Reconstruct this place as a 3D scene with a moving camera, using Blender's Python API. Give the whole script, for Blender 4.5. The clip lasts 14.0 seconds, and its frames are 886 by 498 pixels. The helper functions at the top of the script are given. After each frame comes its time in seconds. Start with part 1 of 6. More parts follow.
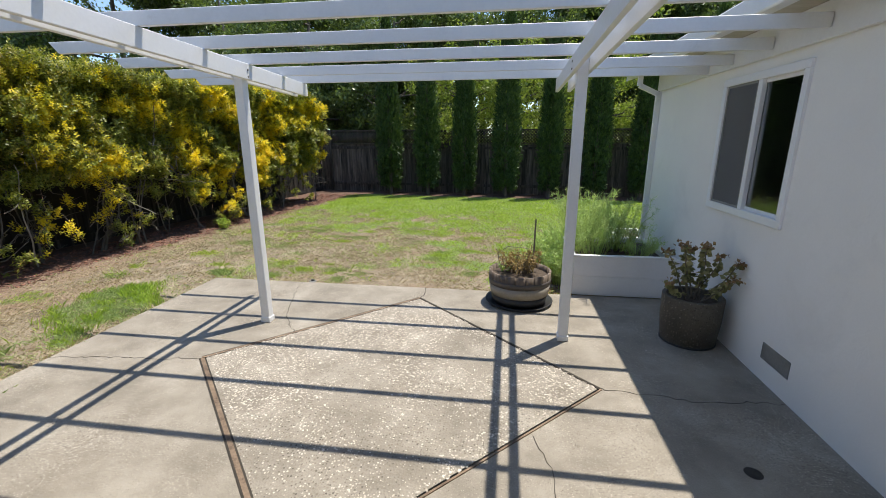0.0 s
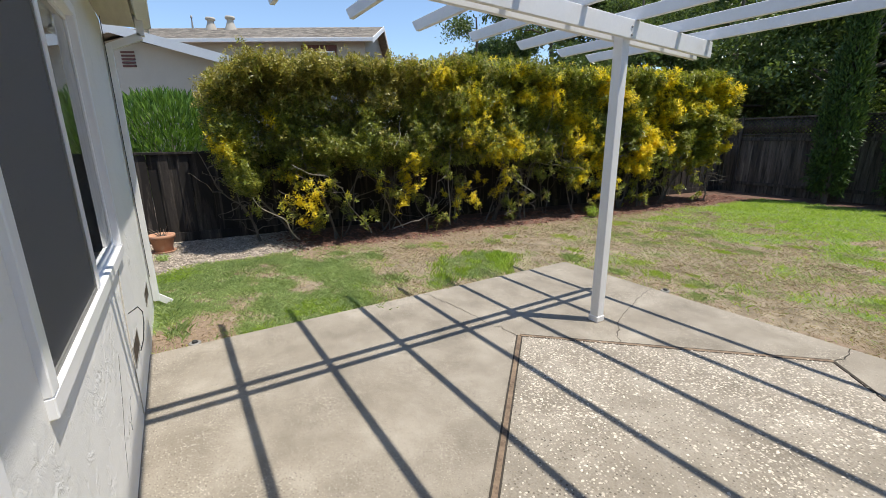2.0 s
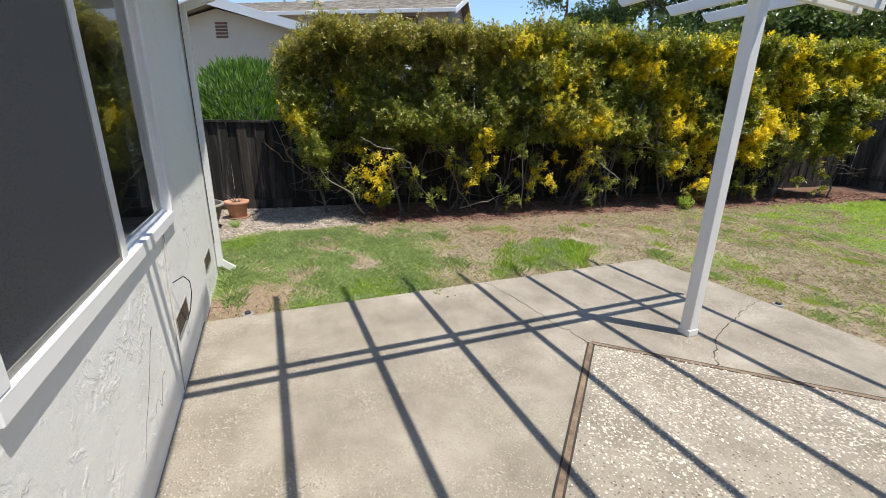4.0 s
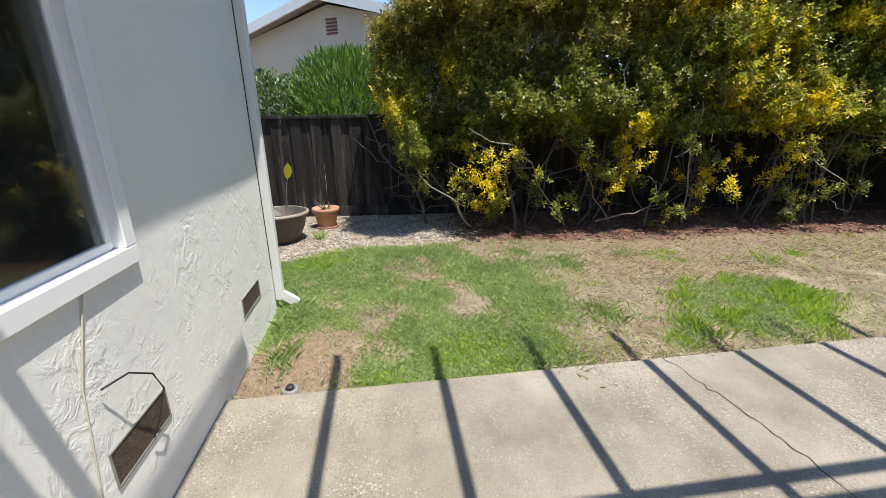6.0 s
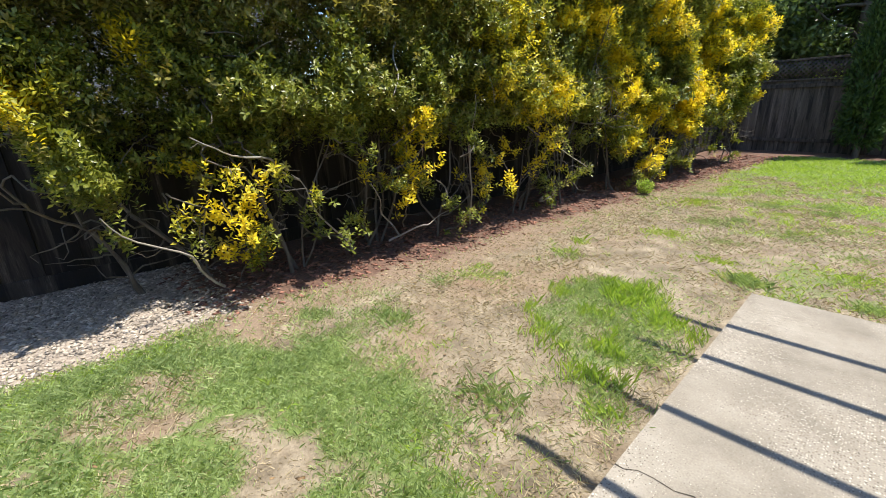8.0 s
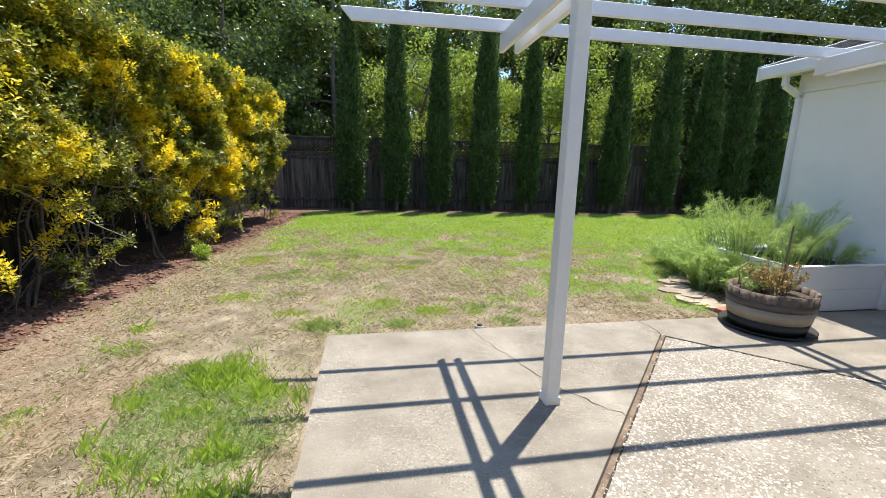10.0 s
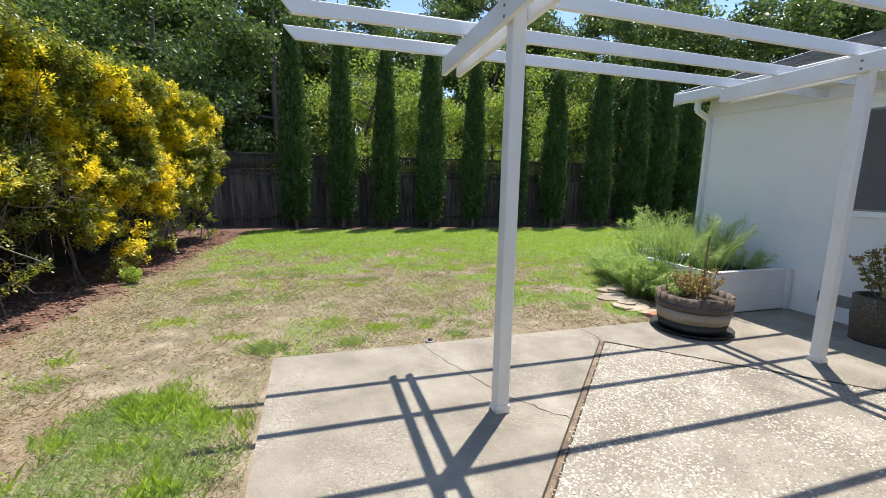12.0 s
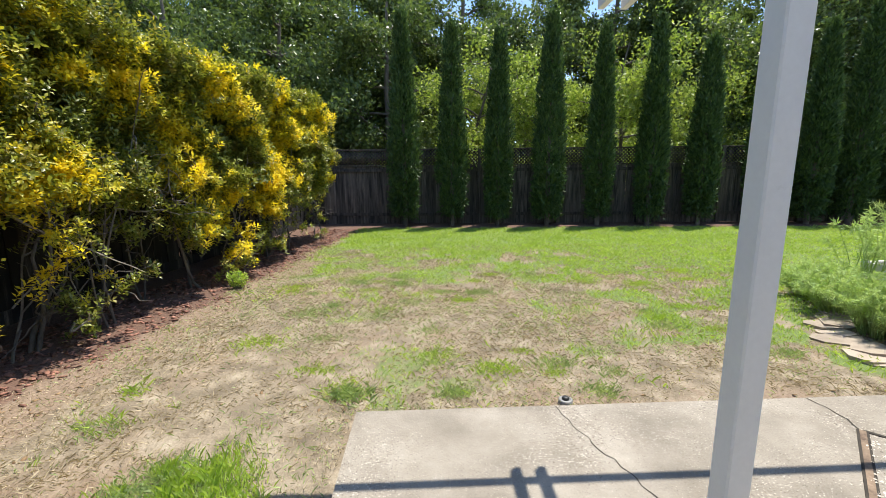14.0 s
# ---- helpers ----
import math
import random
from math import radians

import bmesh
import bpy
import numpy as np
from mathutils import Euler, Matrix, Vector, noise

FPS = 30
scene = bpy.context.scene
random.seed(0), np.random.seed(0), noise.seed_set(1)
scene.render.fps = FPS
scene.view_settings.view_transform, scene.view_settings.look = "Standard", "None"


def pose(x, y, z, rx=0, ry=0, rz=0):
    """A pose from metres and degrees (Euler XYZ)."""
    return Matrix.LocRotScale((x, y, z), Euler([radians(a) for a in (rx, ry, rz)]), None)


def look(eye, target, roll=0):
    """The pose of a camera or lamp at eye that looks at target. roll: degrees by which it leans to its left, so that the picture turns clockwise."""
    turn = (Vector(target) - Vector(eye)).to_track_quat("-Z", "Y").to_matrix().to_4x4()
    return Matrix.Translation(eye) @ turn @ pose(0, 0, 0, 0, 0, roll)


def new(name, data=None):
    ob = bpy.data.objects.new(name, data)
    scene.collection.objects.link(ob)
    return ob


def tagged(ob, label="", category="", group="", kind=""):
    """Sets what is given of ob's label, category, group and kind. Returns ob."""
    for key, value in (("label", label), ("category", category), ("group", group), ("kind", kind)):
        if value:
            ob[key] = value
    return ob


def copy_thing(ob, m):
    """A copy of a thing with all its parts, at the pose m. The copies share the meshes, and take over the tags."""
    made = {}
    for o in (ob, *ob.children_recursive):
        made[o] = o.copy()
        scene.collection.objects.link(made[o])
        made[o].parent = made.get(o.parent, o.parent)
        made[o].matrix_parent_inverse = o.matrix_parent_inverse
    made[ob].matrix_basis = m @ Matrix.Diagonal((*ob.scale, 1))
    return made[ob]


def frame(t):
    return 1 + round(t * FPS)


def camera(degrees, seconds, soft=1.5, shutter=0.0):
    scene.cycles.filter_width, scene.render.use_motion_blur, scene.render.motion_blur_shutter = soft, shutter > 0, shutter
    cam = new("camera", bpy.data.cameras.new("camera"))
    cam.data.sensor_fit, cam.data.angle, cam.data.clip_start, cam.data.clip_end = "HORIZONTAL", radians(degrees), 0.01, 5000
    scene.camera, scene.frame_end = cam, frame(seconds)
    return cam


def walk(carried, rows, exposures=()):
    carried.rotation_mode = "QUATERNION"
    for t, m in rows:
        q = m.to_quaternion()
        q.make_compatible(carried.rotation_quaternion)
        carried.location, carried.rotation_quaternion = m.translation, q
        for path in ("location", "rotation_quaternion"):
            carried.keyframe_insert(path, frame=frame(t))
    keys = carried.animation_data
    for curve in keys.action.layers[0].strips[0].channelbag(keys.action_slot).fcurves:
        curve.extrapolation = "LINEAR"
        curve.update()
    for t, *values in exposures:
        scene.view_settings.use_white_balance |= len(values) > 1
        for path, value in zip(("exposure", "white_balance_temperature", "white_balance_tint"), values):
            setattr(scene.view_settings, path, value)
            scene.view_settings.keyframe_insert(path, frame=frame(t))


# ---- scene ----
cam = camera(92.9, 14.0, soft=0.7)
PATH = [
    (0, (0.137, -0.019, 1.902), (-0.143, 1.896, 1.397), -0.1),
    (0.5, (0.082, 0.164, 1.873), (-0.705, 1.931, 1.363), -0.6),
    (1, (0.048, 0.422, 1.718), (-1.159, 1.938, 1.224), -0.7),
    (1.5, (0.029, 0.63, 1.693), (-1.459, 1.87, 1.197), -0.7),
    (2, (0.018, 0.672, 1.688), (-1.62, 1.703, 1.18), -0.4),
    (2.5, (0.02, 0.694, 1.657), (-1.677, 1.613, 1.134), -0.2),
    (4.8, (-0.732, 1.037, 1.608), (-2.544, 1.62, 0.996), 0.7),
    (5, (-0.866, 1.062, 1.579), (-2.697, 1.592, 0.975), 0.3),
    (5.5, (-1.298, 1.116, 1.48), (-3.164, 1.515, 0.883), -0.4),
    (6, (-1.802, 1.22, 1.446), (-3.693, 1.475, 0.848), -1.0),
    (6.5, (-2.275, 1.189, 1.433), (-4.161, 1.401, 0.8), -0.8),
    (7, (-2.675, 1.234, 1.437), (-4.5, 1.719, 0.777), -1.7),
    (7.5, (-3.044, 1.363, 1.442), (-4.743, 2.185, 0.779), -2.2),
    (8, (-3.332, 1.414, 1.461), (-4.722, 2.7, 0.817), -2.3),
    (8.5, (-3.462, 1.549, 1.439), (-4.401, 3.215, 0.853), -1.6),
    (9, (-3.514, 1.599, 1.488), (-3.92, 3.482, 0.949), -0.0),
    (11.3, (-3.516, 1.466, 1.529), (-2.872, 3.334, 1.219), 1.0),
    (11.5, (-3.501, 1.466, 1.528), (-2.87, 3.338, 1.216), 1.1),
    (12, (-3.529, 1.489, 1.533), (-2.941, 3.373, 1.208), 1.2),
    (12.5, (-3.521, 1.584, 1.511), (-3.011, 3.488, 1.176), 1.0),
    (13, (-3.453, 1.892, 1.502), (-3.047, 3.819, 1.155), 0.8),
    (13.5, (-3.415, 2.232, 1.504), (-3.162, 4.184, 1.15), 0.3),
    (14, (-3.41, 2.622, 1.527), (-3.329, 4.588, 1.169), -0.5),
]
walk(cam, [(t, look(eye, target, roll)) for t, eye, target, roll in PATH], exposures=[(0, 0.6, 6620, 10), (1, 0.5, 6620, 10), (2.5, 0.53, 6620, 10), (5, 0.64, 6600, 10), (6.5, 0.7, 6600, 10), (7.5, 0.86, 6600, 10), (9, 0.95, 6600, 10), (11.5, 0.82, 6580, 10), (14, 0.88, 6580, 10)])

# ---- world, sun ----
world = bpy.data.worlds.new("sky")
scene.world = world
world.use_nodes = True
wn = world.node_tree.nodes
sky = wn.new("ShaderNodeTexSky")
sky.sky_type = "NISHITA"
sky.sun_disc = False
sky.sun_elevation, sky.sun_rotation = radians(72.5), radians(44)
sky.air_density, sky.dust_density, sky.ozone_density = 1.0, 0.25, 3.5
sky.altitude = 200
world.node_tree.links.new(sky.outputs[0], wn["Background"].inputs[0])
wn["Background"].inputs[1].default_value = 0.14
sun = new("sun", bpy.data.lights.new("sun", "SUN"))
sun.data.energy, sun.data.angle, sun.data.color = 4.3, radians(0.55), (1.0, 0.95, 0.87)
sun.matrix_world = look((0.22 * 30, 0.225 * 30, 30), (0, 0, 0))

RNG = np.random.default_rng(7)


# ---- materials ----
def ramp(nt, stops):
    r = nt.nodes.new("ShaderNodeValToRGB")
    while len(r.color_ramp.elements) < len(stops):
        r.color_ramp.elements.new(0.5)
    for e, (p, c) in zip(r.color_ramp.elements, stops):
        e.position, e.color = p, (*c, 1)
    return r


def noise_tex(nt, coord, scale, detail=5, rough=0.55, distort=0.0):
    n = nt.nodes.new("ShaderNodeTexNoise")
    n.inputs["Scale"].default_value, n.inputs["Detail"].default_value = scale, detail
    n.inputs["Roughness"].default_value, n.inputs["Distortion"].default_value = rough, distort
    nt.links.new(coord, n.inputs["Vector"])
    return n


def mixed(nt, fac, a, b, mode="MIX"):
    m = nt.nodes.new("ShaderNodeMix")
    m.data_type, m.blend_type = "RGBA", mode
    for sock, v in ((m.inputs[0], fac), (m.inputs[6], a), (m.inputs[7], b)):
        if isinstance(v, bpy.types.NodeSocket):
            nt.links.new(v, sock)
        elif isinstance(v, tuple):
            sock.default_value = (*v, 1)
        else:
            sock.default_value = v
    return m.outputs[2]


def material(name, stops, scale=3.0, fine=60.0, rough=0.7, bump=0.2, depth=0.01, stretch=(1, 1, 1), vary=0.0, island=0.0,
             metal=0.0, stain=None, distort=0.0, local=False, spec=0.5):
    """Two noises make the colour, a third the relief; vary: per object, island: per loose piece."""
    m = bpy.data.materials.new(name)
    m.use_nodes = True
    nt = m.node_tree
    b = nt.nodes["Principled BSDF"]
    tc = nt.nodes.new("ShaderNodeTexCoord")
    geo = nt.nodes.new("ShaderNodeNewGeometry")
    mp = nt.nodes.new("ShaderNodeMapping")
    mp.inputs["Scale"].default_value = stretch
    nt.links.new(tc.outputs["Object"] if local else geo.outputs["Position"], mp.inputs["Vector"])
    co = mp.outputs[0]
    big, small = noise_tex(nt, co, scale, 6, 0.6, distort), noise_tex(nt, co, fine, 4, 0.65)
    add = nt.nodes.new("ShaderNodeMath")
    add.operation = "MULTIPLY_ADD"
    nt.links.new(small.outputs[0], add.inputs[0])
    add.inputs[1].default_value = 0.45
    sub = nt.nodes.new("ShaderNodeMath")
    sub.operation = "MULTIPLY_ADD"
    nt.links.new(big.outputs[0], sub.inputs[0])
    sub.inputs[1].default_value, sub.inputs[2].default_value = 0.9, -0.17
    nt.links.new(sub.outputs[0], add.inputs[2])
    r = ramp(nt, stops)
    nt.links.new(add.outputs[0], r.inputs[0])
    col = r.outputs[0]
    if stain:
        colour, s_scale, lo, hi, amount = stain
        sn = noise_tex(nt, co, s_scale, 6, 0.65, 0.4)
        sr = ramp(nt, [(lo, (0, 0, 0)), (hi, (amount, amount, amount))])
        nt.links.new(sn.outputs[0], sr.inputs[0])
        col = mixed(nt, sr.outputs[0], col, colour)
    for amount, socket in ((vary, "object"), (island, "island")):
        if amount:
            if socket == "object":
                rnd = nt.nodes.new("ShaderNodeObjectInfo").outputs["Random"]
            else:
                rnd = geo.outputs["Random Per Island"]
            mr = nt.nodes.new("ShaderNodeMapRange")
            nt.links.new(rnd, mr.inputs[0])
            mr.inputs[3].default_value, mr.inputs[4].default_value = 1 - amount, 1 + amount
            hsv = nt.nodes.new("ShaderNodeHueSaturation")
            nt.links.new(mr.outputs[0], hsv.inputs["Value"])
            nt.links.new(col, hsv.inputs["Color"])
            col = hsv.outputs[0]
    nt.links.new(col, b.inputs["Base Color"])
    b.inputs["Roughness"].default_value, b.inputs["Metallic"].default_value = rough, metal
    b.inputs["Specular IOR Level"].default_value = spec
    if bump:
        bn = nt.nodes.new("ShaderNodeBump")
        bn.inputs["Strength"].default_value, bn.inputs["Distance"].default_value = bump, depth
        nt.links.new(add.outputs[0], bn.inputs["Height"])
        nt.links.new(bn.outputs[0], b.inputs["Normal"])
    return m


def leaf_material(name, dark, light, rough=0.45, through_light=0.35):
    m = bpy.data.materials.new(name)
    m.use_nodes = True
    nt = m.node_tree
    b = nt.nodes["Principled BSDF"]
    geo = nt.nodes.new("ShaderNodeNewGeometry")
    n = noise_tex(nt, geo.outputs["Position"], 1.6, 3)
    add = nt.nodes.new("ShaderNodeMath")
    add.operation = "ADD"
    half = nt.nodes.new("ShaderNodeMath")
    half.operation = "MULTIPLY_ADD"
    half.inputs[1].default_value, half.inputs[2].default_value = 0.7, -0.1
    nt.links.new(geo.outputs["Random Per Island"], half.inputs[0])
    quarter = nt.nodes.new("ShaderNodeMath")
    quarter.operation = "MULTIPLY"
    quarter.inputs[1].default_value = 0.5
    nt.links.new(n.outputs[0], quarter.inputs[0])
    nt.links.new(half.outputs[0], add.inputs[0])
    nt.links.new(quarter.outputs[0], add.inputs[1])
    r = ramp(nt, [(0.1, dark), (0.85, light)])
    nt.links.new(add.outputs[0], r.inputs[0])
    nt.links.new(r.outputs[0], b.inputs["Base Color"])
    b.inputs["Roughness"].default_value = rough
    tr = nt.nodes.new("ShaderNodeBsdfTranslucent")
    nt.links.new(mixed(nt, 1.0, r.outputs[0], (1.0, 1.0, 0.55), "MULTIPLY"), tr.inputs[0])
    mx = nt.nodes.new("ShaderNodeMixShader")
    mx.inputs[0].default_value = through_light
    nt.links.new(b.outputs[0], mx.inputs[1])
    nt.links.new(tr.outputs[0], mx.inputs[2])
    nt.links.new(mx.outputs[0], nt.nodes["Material Output"].inputs[0])
    return m


M_WHITE = material("white_paint", [(0.2, (0.74, 0.74, 0.73)), (0.7, (0.82, 0.82, 0.81))], 2.5, 40, 0.42, 0.12, 0.004, stain=((0.55, 0.53, 0.48), 7, 0.66, 0.8, 0.5))
M_VINYL = material("white_vinyl", [(0.2, (0.86, 0.87, 0.88)), (0.8, (0.9, 0.9, 0.91))], 2, 80, 0.35, 0.03, 0.002)
M_SOFFIT = material("soffit_boards", [(0.2, (0.46, 0.42, 0.34)), (0.8, (0.6, 0.56, 0.47))], 3, 60, 0.8, 0.2, 0.004, (1, 8, 1))
M_ROOF = material("shingles", [(0.25, (0.16, 0.14, 0.115)), (0.7, (0.33, 0.29, 0.24))], 6, 90, 0.9, 0.5, 0.01, island=0.3)
M_FENCE = material("weathered_fence", [(0.2, (0.05, 0.042, 0.036)), (0.55, (0.13, 0.108, 0.09)), (0.8, (0.26, 0.225, 0.19))], 2.0, 30, 0.9, 0.5, 0.006, (6, 6, 0.5), vary=0.35,
                   stain=((0.02, 0.017, 0.015), 2.2, 0.47, 0.62, 0.8))
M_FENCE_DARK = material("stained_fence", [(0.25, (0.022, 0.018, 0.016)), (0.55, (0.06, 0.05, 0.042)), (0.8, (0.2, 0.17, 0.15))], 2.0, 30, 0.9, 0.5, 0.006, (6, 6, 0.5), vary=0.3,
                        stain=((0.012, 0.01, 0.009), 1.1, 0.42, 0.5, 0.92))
M_RED = material("stained_redwood", [(0.2, (0.16, 0.055, 0.03)), (0.8, (0.3, 0.12, 0.07))], 3, 40, 0.8, 0.3, 0.004, (6, 6, 0.6))
M_BARK = material("grey_stem", [(0.2, (0.05, 0.042, 0.034)), (0.75, (0.2, 0.175, 0.145))], 8, 60, 0.9, 0.6, 0.006, (1, 1, 0.4))
M_PALE = material("pale_branch", [(0.2, (0.2, 0.175, 0.145)), (0.75, (0.42, 0.38, 0.33))], 8, 60, 0.9, 0.4, 0.004)
M_TRUNK = material("tree_bark", [(0.2, (0.06, 0.05, 0.04)), (0.75, (0.2, 0.17, 0.14))], 5, 40, 0.95, 0.8, 0.02, (1, 1, 0.3))
M_MULCH = material("bark_mulch", [(0.2, (0.08, 0.034, 0.024)), (0.75, (0.32, 0.155, 0.105))], 9, 90, 0.9, 0.5, 0.01, island=0.55)
M_PEBBLE = material("pebble", [(0.2, (0.22, 0.19, 0.15)), (0.75, (0.58, 0.52, 0.43))], 9, 90, 0.7, 0.1, 0.002, island=0.5)
M_GRAVEL = material("pale_gravel", [(0.2, (0.19, 0.15, 0.115)), (0.75, (0.54, 0.475, 0.39))], 9, 90, 0.85, 0.3, 0.005, island=0.55)
M_TERRA = material("terracotta", [(0.2, (0.36, 0.17, 0.1)), (0.75, (0.52, 0.3, 0.19))], 8, 80, 0.8, 0.2, 0.003, stain=((0.5, 0.42, 0.34), 9, 0.55, 0.7, 0.5))
M_DARKPOT = material("dark_resin", [(0.2, (0.055, 0.045, 0.04)), (0.75, (0.1, 0.085, 0.075))], 8, 80, 0.55, 0.15, 0.003)
M_SOIL = material("soil", [(0.2, (0.035, 0.024, 0.016)), (0.75, (0.11, 0.08, 0.055))], 20, 120, 0.95, 0.8, 0.02)
M_BARREL = material("barrel_wood", [(0.2, (0.08, 0.06, 0.045)), (0.75, (0.22, 0.17, 0.13))], 4, 60, 0.8, 0.4, 0.004, (6, 6, 0.6), vary=0.25)
M_BAND = material("barrel_hoop", [(0.2, (0.24, 0.21, 0.17)), (0.75, (0.37, 0.33, 0.27))], 6, 60, 0.65, 0.2, 0.003, metal=0.2)
M_BLACK = material("black_plastic", [(0.2, (0.012, 0.012, 0.012)), (0.75, (0.03, 0.03, 0.03))], 6, 60, 0.5, 0.1, 0.003)
M_WOODSTRIP = material("joint_board", [(0.3, (0.07, 0.045, 0.03)), (0.7, (0.27, 0.195, 0.13))], 6, 60, 0.9, 0.5, 0.005)
# Dark tone put in place of the shade inside cracks and gaps.
M_CRACK = material("crack_shade_and_stain", [(0.2, (0.02, 0.017, 0.013)), (0.75, (0.06, 0.05, 0.038))], 20, 90, 1.0, 0.4, 0.004)
M_STAKE = material("grey_stake", [(0.2, (0.1, 0.085, 0.06)), (0.75, (0.24, 0.2, 0.15))], 6, 60, 0.9, 0.3, 0.004)
M_STONE = material("path_stone", [(0.2, (0.22, 0.175, 0.13)), (0.75, (0.43, 0.36, 0.28))], 5, 70, 0.9, 0.4, 0.008, vary=0.2)
M_BRICK = material("red_brick", [(0.2, (0.26, 0.09, 0.055)), (0.75, (0.4, 0.17, 0.11))], 8, 90, 0.9, 0.4, 0.005)
M_BEIGE = material("beige_stucco", [(0.2, (0.42, 0.385, 0.33)), (0.75, (0.5, 0.465, 0.4))], 1, 40, 0.9, 0.2, 0.006)
M_INSIDE = material("room_paint", [(0.2, (0.3, 0.29, 0.27)), (0.75, (0.36, 0.35, 0.33))], 1, 40, 0.8, 0.05, 0.003)
M_GREYMETAL = material("vent_metal", [(0.2, (0.2, 0.2, 0.19)), (0.75, (0.34, 0.33, 0.31))], 6, 60, 0.6, 0.2, 0.003, metal=0.3)
M_DARKTRIM = material("dark_red_trim", [(0.2, (0.1, 0.03, 0.025)), (0.75, (0.14, 0.05, 0.04))], 4, 40, 0.6, 0.1, 0.003)

L_HEDGE = leaf_material("hedge_leaf", (0.06, 0.092, 0.012), (0.37, 0.39, 0.065), 0.36, 0.36)
L_LIME = leaf_material("lime_leaf", (0.34, 0.35, 0.03), (0.68, 0.6, 0.06), 0.45, 0.42)
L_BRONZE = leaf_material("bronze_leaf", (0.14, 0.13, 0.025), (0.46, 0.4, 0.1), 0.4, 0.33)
L_YELLOW = leaf_material("yellow_leaf", (0.74, 0.62, 0.045), (0.97, 0.76, 0.04), 0.5, 0.48)
L_CYPRESS = leaf_material("cypress_leaf", (0.018, 0.05, 0.014), (0.1, 0.17, 0.042), 0.55, 0.28)
L_DARKTREE = leaf_material("dark_tree_leaf", (0.035, 0.065, 0.022), (0.2, 0.28, 0.085), 0.32, 0.42)
L_LIGHTTREE = leaf_material("light_tree_leaf", (0.13, 0.22, 0.035), (0.43, 0.52, 0.13), 0.45, 0.55)
L_OLEANDER = leaf_material("oleander_leaf", (0.05, 0.12, 0.02), (0.2, 0.34, 0.06), 0.4, 0.35)
L_SHRUB = leaf_material("shrub_leaf", (0.05, 0.09, 0.03), (0.17, 0.25, 0.09), 0.35, 0.3)
L_GRASS = leaf_material("grass_blade", (0.2, 0.3, 0.1), (0.6, 0.7, 0.34), 0.7, 0.45)
L_WEED = leaf_material("weed_blade", (0.27, 0.42, 0.055), (0.62, 0.76, 0.16), 0.6, 0.48)
L_STRAW = leaf_material("straw_blade", (0.23, 0.18, 0.105), (0.6, 0.5, 0.335), 0.85, 0.2)
L_FEATHER = leaf_material("feathery_leaf", (0.3, 0.43, 0.14), (0.62, 0.76, 0.34), 0.6, 0.45)
L_DRY = leaf_material("dry_leaf", (0.15, 0.085, 0.04), (0.44, 0.29, 0.15), 0.8, 0.25)
L_WITHERED = leaf_material("withered_leaf", (0.26, 0.18, 0.07), (0.6, 0.45, 0.22), 0.8, 0.35)
L_SEDUM = leaf_material("grey_green_leaf", (0.13, 0.13, 0.05), (0.46, 0.42, 0.2), 0.7, 0.3)


def stucco(name, base, coarse):
    """Skip-trowelled plaster: smooth islands with raised, torn edges."""
    m = material(name, [(0.2, tuple(c * 0.93 for c in base)), (0.75, base)], 1.3, 60, 0.85, 0, stain=(tuple(c * 0.78 for c in base), 1.1, 0.55, 0.75, 0.5))
    nt = m.node_tree
    geo = nt.nodes.new("ShaderNodeNewGeometry")
    a = noise_tex(nt, geo.outputs["Position"], 3.2, 4, 0.6, 0.3)
    ra = ramp(nt, [(0.44, (0, 0, 0)), (0.6, (1, 1, 1))])
    nt.links.new(a.outputs[0], ra.inputs[0])
    c = noise_tex(nt, geo.outputs["Position"], 12, 5, 0.6, 0.9)
    rc = ramp(nt, [(0.44, (0.2, 0.2, 0.2)), (0.6, (0.85, 0.85, 0.85))])
    nt.links.new(c.outputs[0], rc.inputs[0])
    f = noise_tex(nt, geo.outputs["Position"], 150, 2, 0.6)
    d = noise_tex(nt, geo.outputs["Position"], 7, 3, 0.5, 0.2)
    h = mixed(nt, 0.08, mixed(nt, 0.4, mixed(nt, ra.outputs[0], (0.5, 0.5, 0.5), rc.outputs[0]), d.outputs[0]), f.outputs[0])
    bn = nt.nodes.new("ShaderNodeBump")
    bn.inputs["Strength"].default_value, bn.inputs["Distance"].default_value = coarse, 0.02
    nt.links.new(h, bn.inputs["Height"])
    nt.links.new(bn.outputs[0], nt.nodes["Principled BSDF"].inputs["Normal"])
    return m


M_STUCCO = stucco("house_stucco", (0.85, 0.84, 0.805), 0.42)
M_STUCCO_SMOOTH = stucco("smooth_stucco", (0.9, 0.885, 0.845), 0.12)


